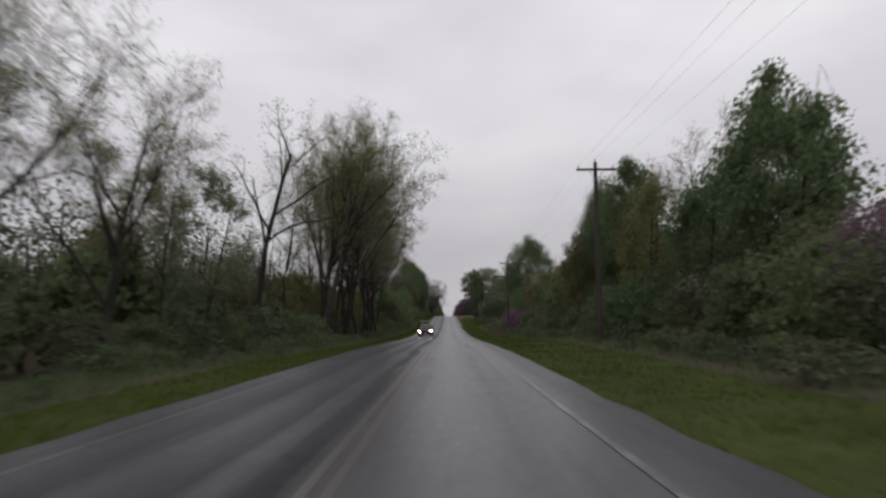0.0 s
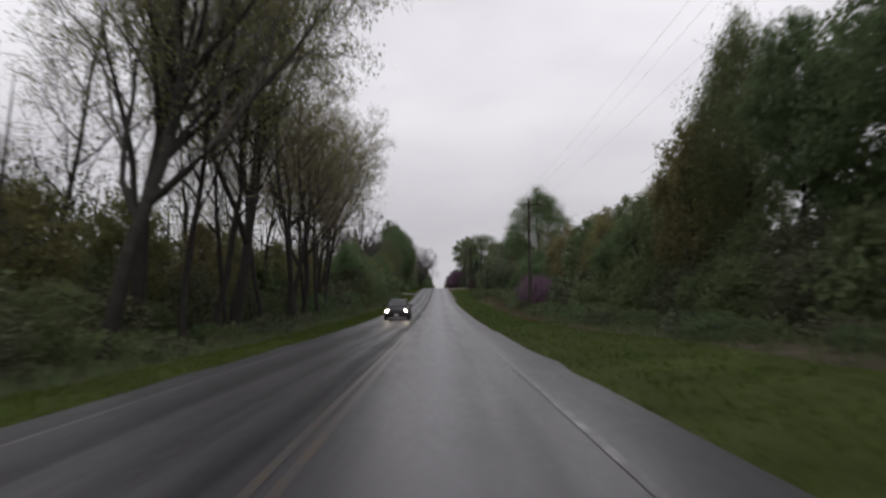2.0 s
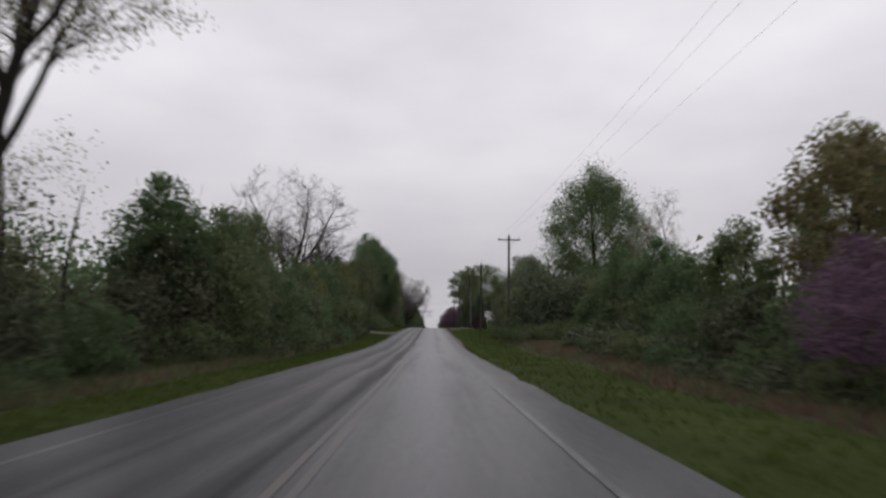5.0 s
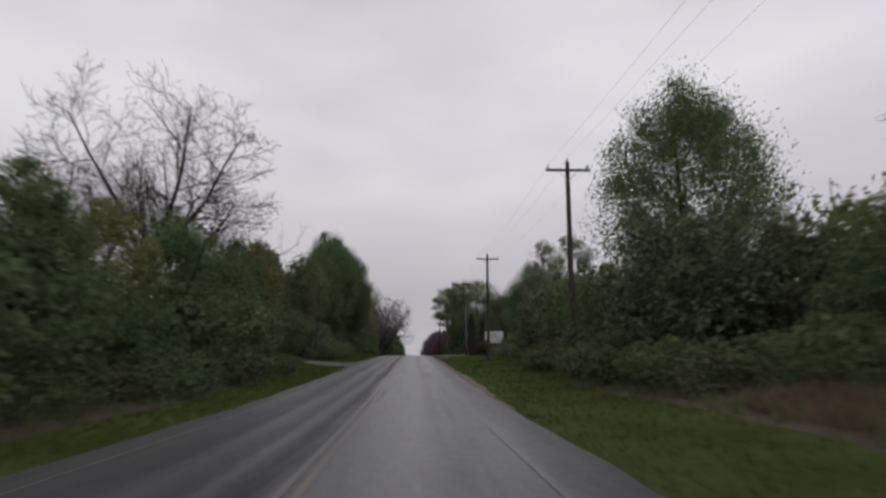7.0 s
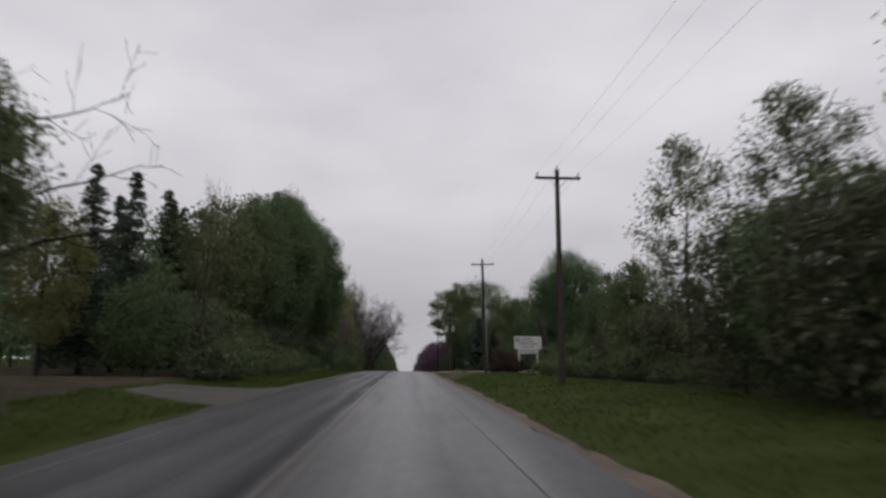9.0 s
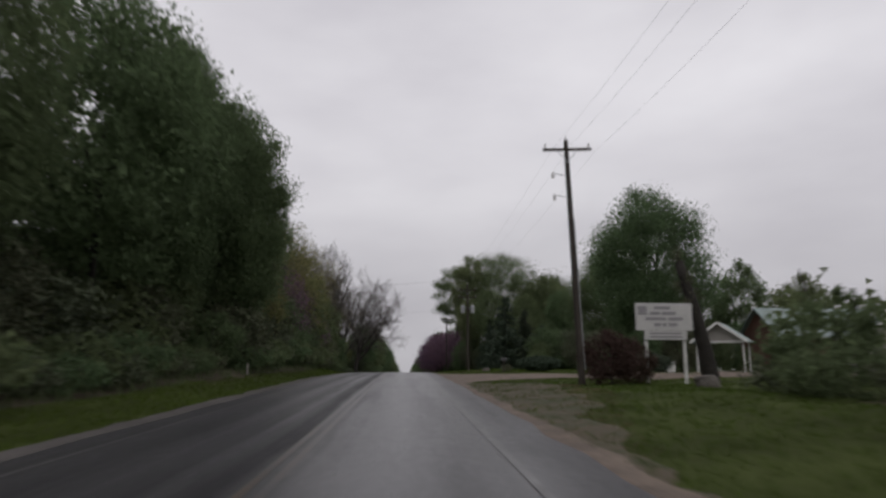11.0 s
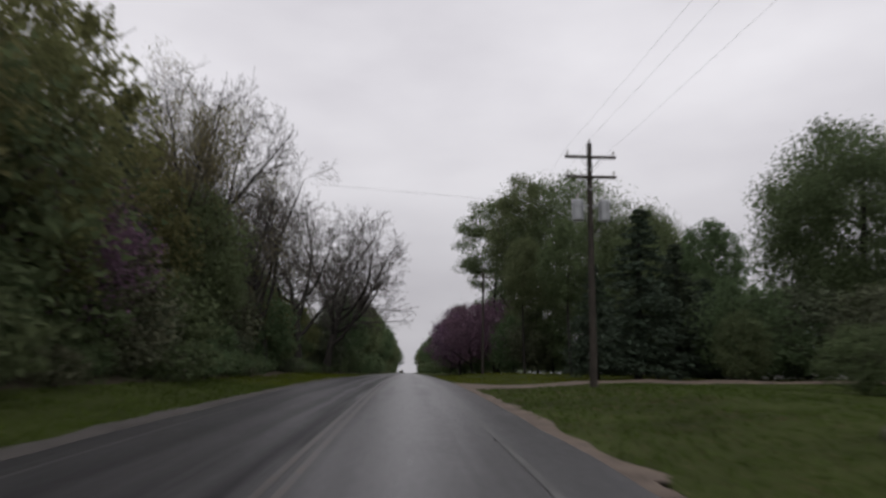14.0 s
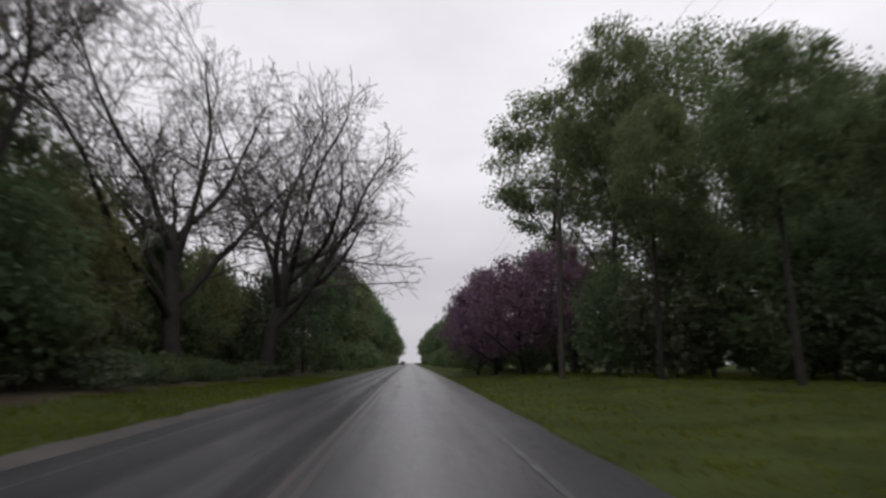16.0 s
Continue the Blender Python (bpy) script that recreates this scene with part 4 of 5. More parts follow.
RIGHT_TREES = (
    ("redbud", 15.5, 23, 5.8, 1), ("green", 16, 31, 13.5, 0.8), ("green", 22.6, 44.5, 17, 0.75), ("stem", 19.5, 49.5, 14, 0.8), ("stem", 22, 53, 14.5, 0.8), ("budding", 23.5, 58, 13, 0.7), ("hedge", 19, 50, 7.5, 1.1), ("hedge", 18, 56, 7.5, 1.1), ("hedge", 20, 62, 7.5, 1.1), ("olive", 21, 55, 11, 0.9), ("hedge", 17.5, 46, 7, 1.0), ("green", 14.4, 36.5, 10, 0.7), ("hedge", 15.5, 27, 6, 1), ("hedge", 16.5, 33, 6.5, 1), ("hedge", 17, 41, 6.5, 1), ("olive", 13, 43.5, 11, 0.6), ("stem", 14, 46, 11.5, 0.7), ("stem", 19, 38, 13, 0.7), ("lofty", 14.5, 52, 15, 0.7),
    ("green", 16, 58, 13, 0.7), ("great", 16.3, 69.5, 17, 0.5), ("lofty", 14.8, 62, 13.6, 0.7), ("hedge", 14.5, 60, 5, 1), ("hedge", 15, 65, 5.5, 1), ("hedge", 14.8, 70, 5, 1), ("olive", 14, 71, 12, 0.6), ("green", 17.9, 75, 15, 0.6), ("green", 18, 62, 14, 0.7), ("round", 15, 76, 10.5, 0.7), ("green", 15.5, 84, 9.3, 0.8), ("green", 15.5, 92, 8.3, 0.9), ("olive", 16, 98.5, 9.5, 0.8), ("olive", 19, 93, 12, 0.8), ("green", 20, 103, 12, 0.8), ("olive", 20, 112, 12, 0.8), ("green", 21, 122, 12, 0.8), ("round", 20, 84, 13, 0.8),
    ("redbud", 10.1, 104, 4.2, 1), ("redbud", 11.2, 107.5, 3.9, 0.9), ("green", 16, 107, 9.8, 0.8), ("olive", 16, 115, 10.3, 0.85), ("green", 16, 124, 7.5, 0.8), ("round", 15.5, 134, 7.5, 0.9), ("hedge", 15, 128.5, 6, 1), ("hedge", 16.5, 138, 6.5, 1), ("hedge", 15.5, 146, 6.5, 1), ("hedge", 14.5, 151, 6.5, 1), ("hedge", 18, 151, 7, 1.1), ("hedge", 19, 143, 7, 1.1), ("hedge", 20, 160, 7, 1.1), ("hedge", 16, 168, 7, 1.1), ("hedge", 18, 172, 7.5, 1.1), ("hedge", 21, 184, 7, 1.1), ("green", 15, 142, 7.5, 0.8), ("stem", 18, 138, 10, 0.8), ("stem", 19, 148, 10, 0.8),
    ("great", 22.2, 177, 23, 0.9), ("green", 18, 165, 9, 0.8), ("round", 20, 188, 9, 0.8), ("airy", 13.5, 193.5, 12.3, 1), ("olive", 16.5, 181, 8.5, 0.7), ("airy", 14.5, 186, 11.5, 1.2),
    ("round", 15, 205, 8, 0.8), ("round", 17, 216, 8.5, 0.8), ("green", 44, 284, 14, 0.9), ("hedge", 21, 297, 6.5, 1.1), ("hedge", 25.5, 298, 6.5, 1.2), ("hedge", 30, 298, 6.5, 1.2), ("hedge", 14, 328, 7, 1.1), 
    ("overhang", 26.8, 270.8, 20.3, 0.88), ("overhang", 33.0, 303, 19.3, 0.98), ("round", 31.5, 279, 12, 0.9), ("hedge", 24.2, 266, 4.6, 0.9), ("hedge", 29, 268.5, 5.2, 1.0), ("hedge", 33, 270, 5.5, 1.0), ("shrub", 33, 262, 2.4, 0.8), ("round", 40, 288, 12, 1.0), ("hedge", 36, 277, 6, 1.2), ("hedge", 41, 280, 6, 1.2), ("hedge", 32, 285, 6, 1.2), ("hedge", 27.5, 281, 5, 1.1), ("hedge", 22.5, 284, 5, 1.1), ("hedge", 46, 283, 6, 1.2), ("hedge", 28, 294, 6, 1.2), ("hedge", 36, 291, 6, 1.2), ("hedge", 50, 276, 6, 1.2), ("hedge", 12.8, 364, 6, 1.2), ("hedge", 14, 372, 6, 1.2), ("hedge", 11.2, 380, 5, 1.1), ("round", 46, 274, 11, 0.9), ("green", 36, 298, 11, 1.0),
    ("spruce", 15.0, 299.3, 11.4, 1.8), ("spruce", 18.6, 301.5, 9.6, 1.9), ("spruce", 13.5, 303.5, 8.4, 1.7), ("spruce", 21.8, 304, 7.6, 1.9), ("round", 20, 309, 10.0, 0.8), ("hedge", 21, 324, 7, 1.1), ("hedge", 17.5, 325, 7, 1.1), ("hedge", 26, 305, 6, 1.1), ("hedge", 19.5, 294.5, 4.2, 0.9), ("hedge", 23.5, 300, 6, 1.1), ("round", 24, 309, 9.0, 0.8),
    ("spreading", 20.5, 341, 26.3, 0.95), ("pale_high", 12.2, 349, 25, 1.0), ("pale_high", 13.0, 337, 25, 0.8), ("overhang", 29, 335, 20.5, 0.85), ("overhang", 33, 346, 22, 0.85), ("shrub", 9.6, 345, 3.2, 0.9), ("shrub", 10.4, 352, 3.6, 0.9), ("shrub", 8.6, 361, 3.6, 0.9), ("shrub", 11.5, 358, 3.6, 1.0), ("shrub", 12.6, 343, 3.4, 1.0), ("shrub", 9.8, 368, 3.6, 0.9), ("green", 31, 322, 13, 0.9), ("round", 15.5, 327, 9.5, 0.8), ("round", 20, 324, 9, 0.9), ("round", 13, 337, 9, 0.8), ("hedge", 11.8, 331, 6.5, 0.9), ("lofty", 15.6, 319.5, 15.5, 0.95), ("lofty", 21.8, 319, 14.5, 1.0), ("lofty", 12.2, 325.5, 14.5, 0.85), ("lofty", 28, 316, 15, 1.0), ("hedge", 14.2, 328.5, 6.0, 1.0), ("hedge", 24.5, 325, 7.0, 1.2), ("hedge", 28.5, 324, 7.0, 1.2), ("hedge", 17, 343, 6.5, 1.2), ("round", 14, 358, 14, 0.8),
    ("redbud", 8.5, 343, 9, 1), ("redbud", 7.5, 352, 9.5, 1), ("redbud", 9, 362, 11, 0.9), ("redbud", 11.2, 340, 9.5, 1.1), ("redbud", 6.3, 357, 7, 1), ("round", 8.6, 375, 12, 0.7), ("thicket", 7.5, 372, 6, 1), ("round", 8.3, 392, 11, 0.8), ("green", 8.8, 412, 11, 0.9), ("round", 9, 435, 12, 0.85),
    ("green", 17, 460, 13, 0.9), ("round", 9, 490, 13, 0.9), ("green", 9, 530, 14, 1), ("round", 9, 580, 14, 1), ("round", 9.5, 640, 15, 1.1), ("round", 10, 700, 16, 1.1))
for kind, x, y, h, wide in LEFT_TREES + RIGHT_TREES:
    put(kind, x, y, h, wide, 0 if kind in ("leaning", "snag") else None, group="trees along the road")

# undergrowth at the foot of the woods: place along the road, kinds, height, distance from the middle
for y0, y1, gap_y, xa, xb, ha, hb, kinds in (
        (2, 116, 2.1, -11.2, -8.2, 0.45, 1.2, ("bramble",)), (116, 176, 1.9, -9.8, -8.3, 0.9, 2.0, ("bramble",)), (197, 236, 1.8, -10.6, -9.6, 1.0, 2.2, ("bramble",)), (241, 300, 1.8, -10.2, -9.3, 1.0, 2.2, ("bramble",)), (316, 350, 2.4, -11.4, -10.2, 0.8, 1.6, ("bramble",)),
        (4, 80, 2.0, 8.3, 10.8, 0.5, 1.3, ("bramble",)), (80, 128, 2.0, 8.6, 10.2, 0.7, 1.6, ("bramble",)), (128, 146, 1.9, 9.8, 11.0, 1.0, 2.0, ("bramble",)), (145, 174, 1.7, 8.0, 9.2, 1.0, 2.2, ("bramble",)), (174, 222, 2.0, 12.0, 13.2, 1.0, 2.0, ("bramble",)),
        (2, 116, 4.6, -13.5, -10.2, 2.0, 4.0, ("thicket", "shrub", "thicket", "pale_shrub")), (4, 116, 7.0, -19, -15, 3.5, 6.0, ("far_shrub",)),
        (118, 171, 3.4, -11.8, -10.2, 4.2, 6.2, ("shrub", "shrub", "pale_shrub")), (176, 180, 4, -12, -11, 5, 6, ("shrub",)), (197, 262, 4.2, -13.5, -11.5, 3.6, 6.0, ("shrub", "thicket")),
        (296, 372, 4.6, 22, 30, 3.0, 4.5, ("far_shrub",)), (312, 372, 5.0, -25, -19, 3.0, 4.5, ("far_shrub",)),
        (238, 300, 4.5, -11.5, -9.8, 2.6, 4.4, ("shrub", "thicket", "pale_shrub")), (312, 420, 7.5, -15.5, -12.5, 2.5, 4.5, ("shrub", "thicket")),
        (14, 128, 4.2, 11.8, 14.0, 2.6, 4.6, ("shrub", "thicket", "pale_shrub")), (120, 152, 5.0, 13.5, 15, 3, 5, ("shrub", "pale_shrub")), (151, 164, 3.2, 9.8, 12.5, 4.8, 6.8, ("thicket", "shrub")),
        (164, 183, 3.0, 9.8, 12.2, 5.2, 7.2, ("shrub", "thicket")), (184, 226, 5.0, 14, 17, 3.5, 5.5, ("shrub", "thicket")), (366, 620, 11, 6.5, 8.5, 3.0, 5.0, ("shrub", "thicket")), (360, 640, 13, -9.5, -8, 3.0, 5.0, ("shrub", "thicket"))):
    y, i = y0, 0
    while y < y1:
        put(kinds[i % len(kinds)], place_rng.uniform(xa, xb), y, place_rng.uniform(ha, hb), place_rng.uniform(0.8, 1.1), group="roadside undergrowth")
        y += gap_y * place_rng.uniform(0.75, 1.25)
        i += 1
put("juniper", 13.4, 265.8, 1.55, 1.12)
put("thicket", 9.6, 262.0, 0.8, 1.1, label="small rusty brown shrub beside the juniper")
put("juniper", 21.6, 259, 1.9, 1.0)
put("pale_shrub", 15.9, 279, 2.6, 1.05)
put("rusty", 9.9, 231.4, 2.6, 0.95)
put("rusty", 11.3, 232.6, 2.0, 1.0, label="low rusty brown bush beside the sign")
put("broken", 15.7, 233.6, 6.6, 1.0, 0)
for some in PATTERN.values():
    for root in some:
        for ob in (*root.children_recursive, root):
            bpy.data.objects.remove(ob)


def woods(name, mat, count, box_x, box_y, top, leaf, seed, label, stems=160):
    """The woods behind the first rows: trunks and clumps of leaves that nobody could count."""
    rng = np.random.default_rng(seed)
    count *= 2
    trees = max(stems, int((box_x[1] - box_x[0]) * (box_y[1] - box_y[0]) / (top * 1.1)))
    tx, ty = rng.uniform(*box_x, trees), rng.uniform(*box_y, trees)
    edge = np.clip(np.minimum(ty - box_y[0], box_y[1] - ty) / 14.0, 0.0, 1.0)
    th = top * rng.uniform(0.62, 1.12, trees) * (0.5 + 0.5 * edge)
    base = np.array([land_z(a, b) for a, b in zip(tx, ty)])
    clumps = 9
    cx = tx[:, None] + rng.normal(size=(trees, clumps)) * th[:, None] * 0.13
    cy = ty[:, None] + rng.normal(size=(trees, clumps)) * th[:, None] * 0.13
    cz = th[:, None] * rng.uniform(0.12, 0.95, (trees, clumps))
    own, sub = rng.integers(0, trees, count), rng.integers(0, clumps, count)
    d = rng.normal(size=(count, 3))
    d /= np.linalg.norm(d, axis=1)[:, None]
    d *= (th[own] * 0.14 * rng.uniform(0.1, 1.0, count) ** 0.6)[:, None]
    z = base[own] + np.maximum(cz[own, sub] + d[:, 2], 0.2)
    me = leaves_of(name, np.stack([cx[own, sub] + d[:, 0], cy[own, sub] + d[:, 1], z], 1), leaf * 0.8 * rng.uniform(0.6, 1.3, count), rng, mat)
    tagged(new(name, me), label, "woods", kind="stuff")
    runs = []
    for i in range(stems):
        a, b, zz, hh = tx[i], ty[i], base[i], th[i] * 0.95
        runs.append(([(a, b, zz - 0.3), (a + rng.normal() * 0.2, b, zz + hh * 0.5), (a + rng.normal() * 0.4, b + rng.normal() * 0.3, zz + hh)], [rng.uniform(0.08, 0.17), 0.09, 0.02], 5))
    tagged(new(name + "_trunks", tubes(name, runs, BARK)), "bare dark trunks standing in the woods", "woods", kind="stuff")


woods("woods", LEAF_BROWN, 46000, (-44, -18), (-10, 125), 8.5, 0.24, 3, "dim brown and green woods in early leaf", 200)
woods("woods", LEAF_BROWN, 26000, (-36, -16.5), (24, 128), 10.0, 0.2, 13, "dim brown and green woods in early leaf", 90)
woods("woods", LEAF_PALE, 24000, (-30, -15), (46, 132), 12.0, 0.105, 11, "thin olive haze of young leaves in the woods", 110)
woods("woods", LEAF_DARK, 32000, (-48, -19), (112, 345), 8.0, 0.34, 4, "dense dark green woods", 120)
woods("woods", LEAF_DARK, 20000, (-27, -15.5), (204, 300), 13.0, 0.26, 12, "dense dark green woods", 40)
woods("woods", LEAF_DARK, 26000, (17.5, 46), (0, 232), 8.6, 0.34, 5, "dense dark green woods", 160)
woods("woods", LEAF_DARK, 24000, (30, 52), (288, 380), 9.0, 0.32, 6, "dense dark green woods", 80)
woods("woods", LEAF_DARK, 16000, (-70, -16), (345, 800), 12.0, 0.6, 7, "far dark woods", 60)
woods("woods", LEAF_DARK, 16000, (15, 70), (380, 800), 11.0, 0.6, 8, "far dark woods", 60)

woods("woods", LEAF_DARK, 9000, (50, 110), (-30, 420), 9.0, 0.75, 21, "far dark woods", 40)
woods("woods", LEAF_DARK, 9000, (-110, -46), (-30, 420), 9.0, 0.75, 22, "far dark woods", 40)


def meadow(name, mat, count, xs, ys, tall, wide, seed, label, keep=None):
    """Blades of grass in small bent tufts, as one mesh."""
    rng = np.random.default_rng(seed)
    verts, faces = [], []
    while len(faces) < count:
        x, y = rng.uniform(*xs), rng.uniform(*ys)
        if keep and not keep(x, y):
            continue
        z = land_z(x, y) - 0.02
        for _ in range(3):
            a, h = rng.uniform(0, 6.28), tall * rng.uniform(0.5, 1.3)
            ox, oy = rng.normal(size=2) * 0.05
            dx, dy = math.cos(a), math.sin(a)
            lx, ly = rng.normal(size=2) * h * 0.45
            s = len(verts)
            verts += [(x + ox - dx * wide, y + oy - dy * wide, z), (x + ox + dx * wide, y + oy + dy * wide, z), (x + ox + lx, y + oy + ly, z + h)]
            faces.append((s, s + 1, s + 2))
    tagged(new(name, mesh_of(name, verts, faces, mat)), label, "grass", kind="stuff")


def clear(x, y):
    if x > 0:
        return not (240 - 9 * math.exp(-(x - 2.65) / 2.6) < y < 252.8 + 9 * math.exp(-(x - 2.65) / 2.6)) and not (289.8 - 3 * math.exp(-(x - 2.65) / 2.6) < y < 296 + 3 * math.exp(-(x - 2.65) / 2.6)) and not (146 < y < 303 and x < 3.1)
    return not (187 - 5 * math.exp((x + 5) / 2.6) < y < 191.5 + 5 * math.exp((x + 5) / 2.6) and x > -9.8) and not (172 < y < 330 and x > -5.7)


def verge(x, y):
    return clear(x, y) and grassy(x, y)


def weedy(x, y):
    return clear(x, y) and not grassy(x, y)


def muddy(x, y):
    """The worn verge before the wide drive."""
    return 3.2 < x < 3.6 + 4.5 * step(208, 231, y) and y < 233.5


meadow("verge_grass", LAWN, 80000, (-10.8, -4.95), (3, 290), 0.13, 0.014, 1, "wet green verge grass beside the road", verge)
meadow("lawn_grass", LUSH, 16000, (-10.8, -4.95), (290, 345), 0.12, 0.016, 31, "short yellow green lawn beside the road", verge)
meadow("verge_grass", LAWN, 80000, (2.6, 12.0), (3, 290), 0.13, 0.014, 2, "wet green verge grass beside the road", lambda x, y: verge(x, y) and not (muddy(x, y) and noise.noise((x * 0.9, y * 0.9, 6.0)) < -0.08))
meadow("tall_weeds", LEAF_DARK, 15000, (-10.5, -7.0), (3, 300), 0.42, 0.02, 21, "tall dark weeds at the edge of the woods", weedy)
meadow("tall_weeds", LEAF_DARK, 12000, (6.6, 11.0), (3, 180), 0.42, 0.02, 22, "tall dark weeds at the edge of the woods", weedy)
meadow("lawn_grass", LAWN, 24000, (11.0, 26.0), (224, 290), 0.10, 0.018, 3, "short wet green lawn", clear)
meadow("lawn_grass", LUSH, 42000, (2.6, 27.0), (290, 345), 0.10, 0.018, 32, "short yellow green lawn before the trees", verge)
meadow("worn_grass", DRY, 9000, (3.2, 9.0), (210, 238), 0.07, 0.012, 7, "thin worn brown grass beside the gravel", lambda x, y: muddy(x, y + 1.5) and clear(x, y))
meadow("worn_grass", DRY, 7000, (3.2, 9.0), (253, 288), 0.07, 0.012, 8, "thin worn brown grass beside the gravel", clear)
meadow("edge_grass", LAWN, 7000, (3.6, 26.0), (232, 258), 0.11, 0.014, 9, "thin grass creeping into the gravel edge", lambda x, y: not clear(x, y) and clear(x, y + (0.9 if y > 246 else -0.9)))
meadow("dry_grass", DRY, 12000, (6.7, 9.6), (80, 118), 0.35, 0.014, 4, "dry brown grass below the shrubs")
meadow("dry_grass", DRY, 16000, (7.2, 9.2), (120, 142), 0.36, 0.014, 5, "tall dry brown grass on the bank")
meadow("dry_grass", DRY, 5000, (-9.2, -7.6), (100, 140), 0.4, 0.014, 6, "tall dry brown grass below the shrubs")

# ---- poles and wires ----
ARM = 10.7


def utility_pole(x, y, kind="plain", turn=0.0):
    z = land_z(x, y)
    root = thing("utility_pole", (x, y, z), "weathered wooden utility pole with a crossarm" if kind == "plain" else "weathered wooden utility pole with two crossarms and transformers" if kind == "double" else "weathered wooden utility pole with crossarm and side insulators", "utility pole", "utility poles", turn)
    if kind == "side":
        root.matrix_basis = root.matrix_basis @ pose(0, 0, 0.68, 0, -1.9, 0)
    bm = tube_bm((0, 0, -1.4), (0.0, 0, 11.2), 0.18, 0.11, 14)
    part("pole", bm, POLE, root)

    def arm(h, half):
        bar = part("crossarm", box(2 * half, 0.11, 0.13, (0, -0.16, h), 0.012), POLE, root)
        for sx in (-1, 1):
            part("brace", tube_bm((sx * half * 0.42, -0.17, h - 0.06), (0, -0.14, h - 0.62), 0.018, None, 6), METAL, root)
        for px in (-half + 0.12, half - 0.12):
            bmi = merged(tube_bm((px, -0.16, h + 0.06), (px, -0.16, h + 0.16), 0.02, None, 8), tube_bm((px, -0.16, h + 0.14), (px, -0.16, h + 0.22), 0.06, 0.05, 10), tube_bm((px, -0.16, h + 0.22), (px, -0.16, h + 0.30), 0.045, 0.03, 10))
            part("insulator", bmi, PORCELAIN, bar)

    arm(ARM - (0.2 if kind == "double" else 0.0), 1.2)
    part("insulator", merged(tube_bm((0, 0, 11.15), (0, 0, 11.3), 0.02, None, 8), tube_bm((0, 0, 11.28), (0, 0, 11.42), 0.06, 0.035, 10)), PORCELAIN, root)
    if kind == "side":
        for h in (9.4, 8.3):
            br = part("bracket", tube_bm((-0.1, -0.05, h), (-0.75, -0.05, h + 0.12), 0.02, None, 6), METAL, root)
            part("insulator", merged(tube_bm((-0.75, -0.05, h - 0.10), (-0.75, -0.05, h + 0.12), 0.07, 0.05, 10), tube_bm((-0.75, -0.05, h + 0.12), (-0.75, -0.05, h + 0.2), 0.045, 0.03, 10)), PORCELAIN, br)
        part("conduit", tube_bm((0.17, -0.05, 0.0), (0.13, -0.05, 7.2), 0.035, None, 8), METAL, root)
    if kind == "double":
        arm(ARM - 1.15, 1.2)
        for sx in (-1, 1):
            can = part("transformer", merged(tube_bm((sx * 0.62, -0.1, 7.5), (sx * 0.62, -0.1, 8.4), 0.27, None, 18), tube_bm((sx * 0.62, -0.1, 8.4), (sx * 0.62, -0.1, 8.48), 0.27, 0.18, 18)), METAL, root, "grey metal transformer can")
            part("bushing", merged(tube_bm((sx * 0.62, -0.1, 8.45), (sx * 0.62, -0.1, 8.75), 0.05, 0.03, 8)), PORCELAIN, can)
            part("bracket", box(0.3, 0.08, 0.08, (sx * 0.25, -0.05, 8.2)), METAL, root)
    return root


POLES = ((9.2, -16, "plain"), (9.0, 40.3, "plain"), (8.75, 98.0, "plain"), (8.2, 160.5, "plain"), (7.9, 196.0, "plain"), (8.4, 231.3, "side"), (8.3, 286.0, "double"), (8.3, 330.0, "plain"), (8.6, 392.0, "plain"))
for x, y, kind in POLES:
    utility_pole(x, y, kind)


def wire(a, b, sag, label="thin black overhead power line"):
    pts = []
    for i in range(17):
        f = i / 16
        p = Vector(a).lerp(Vector(b), f)
        pts.append(p - Vector((0, 0, 4 * sag * f * (1 - f))))
    me = tubes("power_line", [(pts, [0.0036] * 17, 5)], CABLE)
    return tagged(new("power_line", me), label, "power line", "power lines")


for (xa, ya, ka), (xb, yb, kb) in zip(POLES, POLES[1:]):
    za, zb = (land_z(x, y) + ARM + (0.68 if k == "side" else 0.28) for x, y, k in ((xa, ya, ka), (xb, yb, kb)))
    for off in (-1.08, 1.08):
        wire((xa + off, ya - 0.16, za), (xb + off, yb - 0.16, zb), 0.5)
    wire((xa, ya, za + 0.42), (xb, yb, zb + 0.42), 0.5)
z6, z8 = land_z(8.4, 231.3), land_z(8.3, 286)
wire((8.3, 231.3, z6 + 5.6), (-30, 262.8, 7.0), 0.35, "thin service line slung across the road")
wire((8.1, 286, z8 + 8.2), (-22, 258.5, 4.6), 0.2, "thin service line slung across the road")
wire((8.5, 286, z8 + 8.6), (30, 300, z8 + 9.5), 0.9, "thin service line slung to a house")

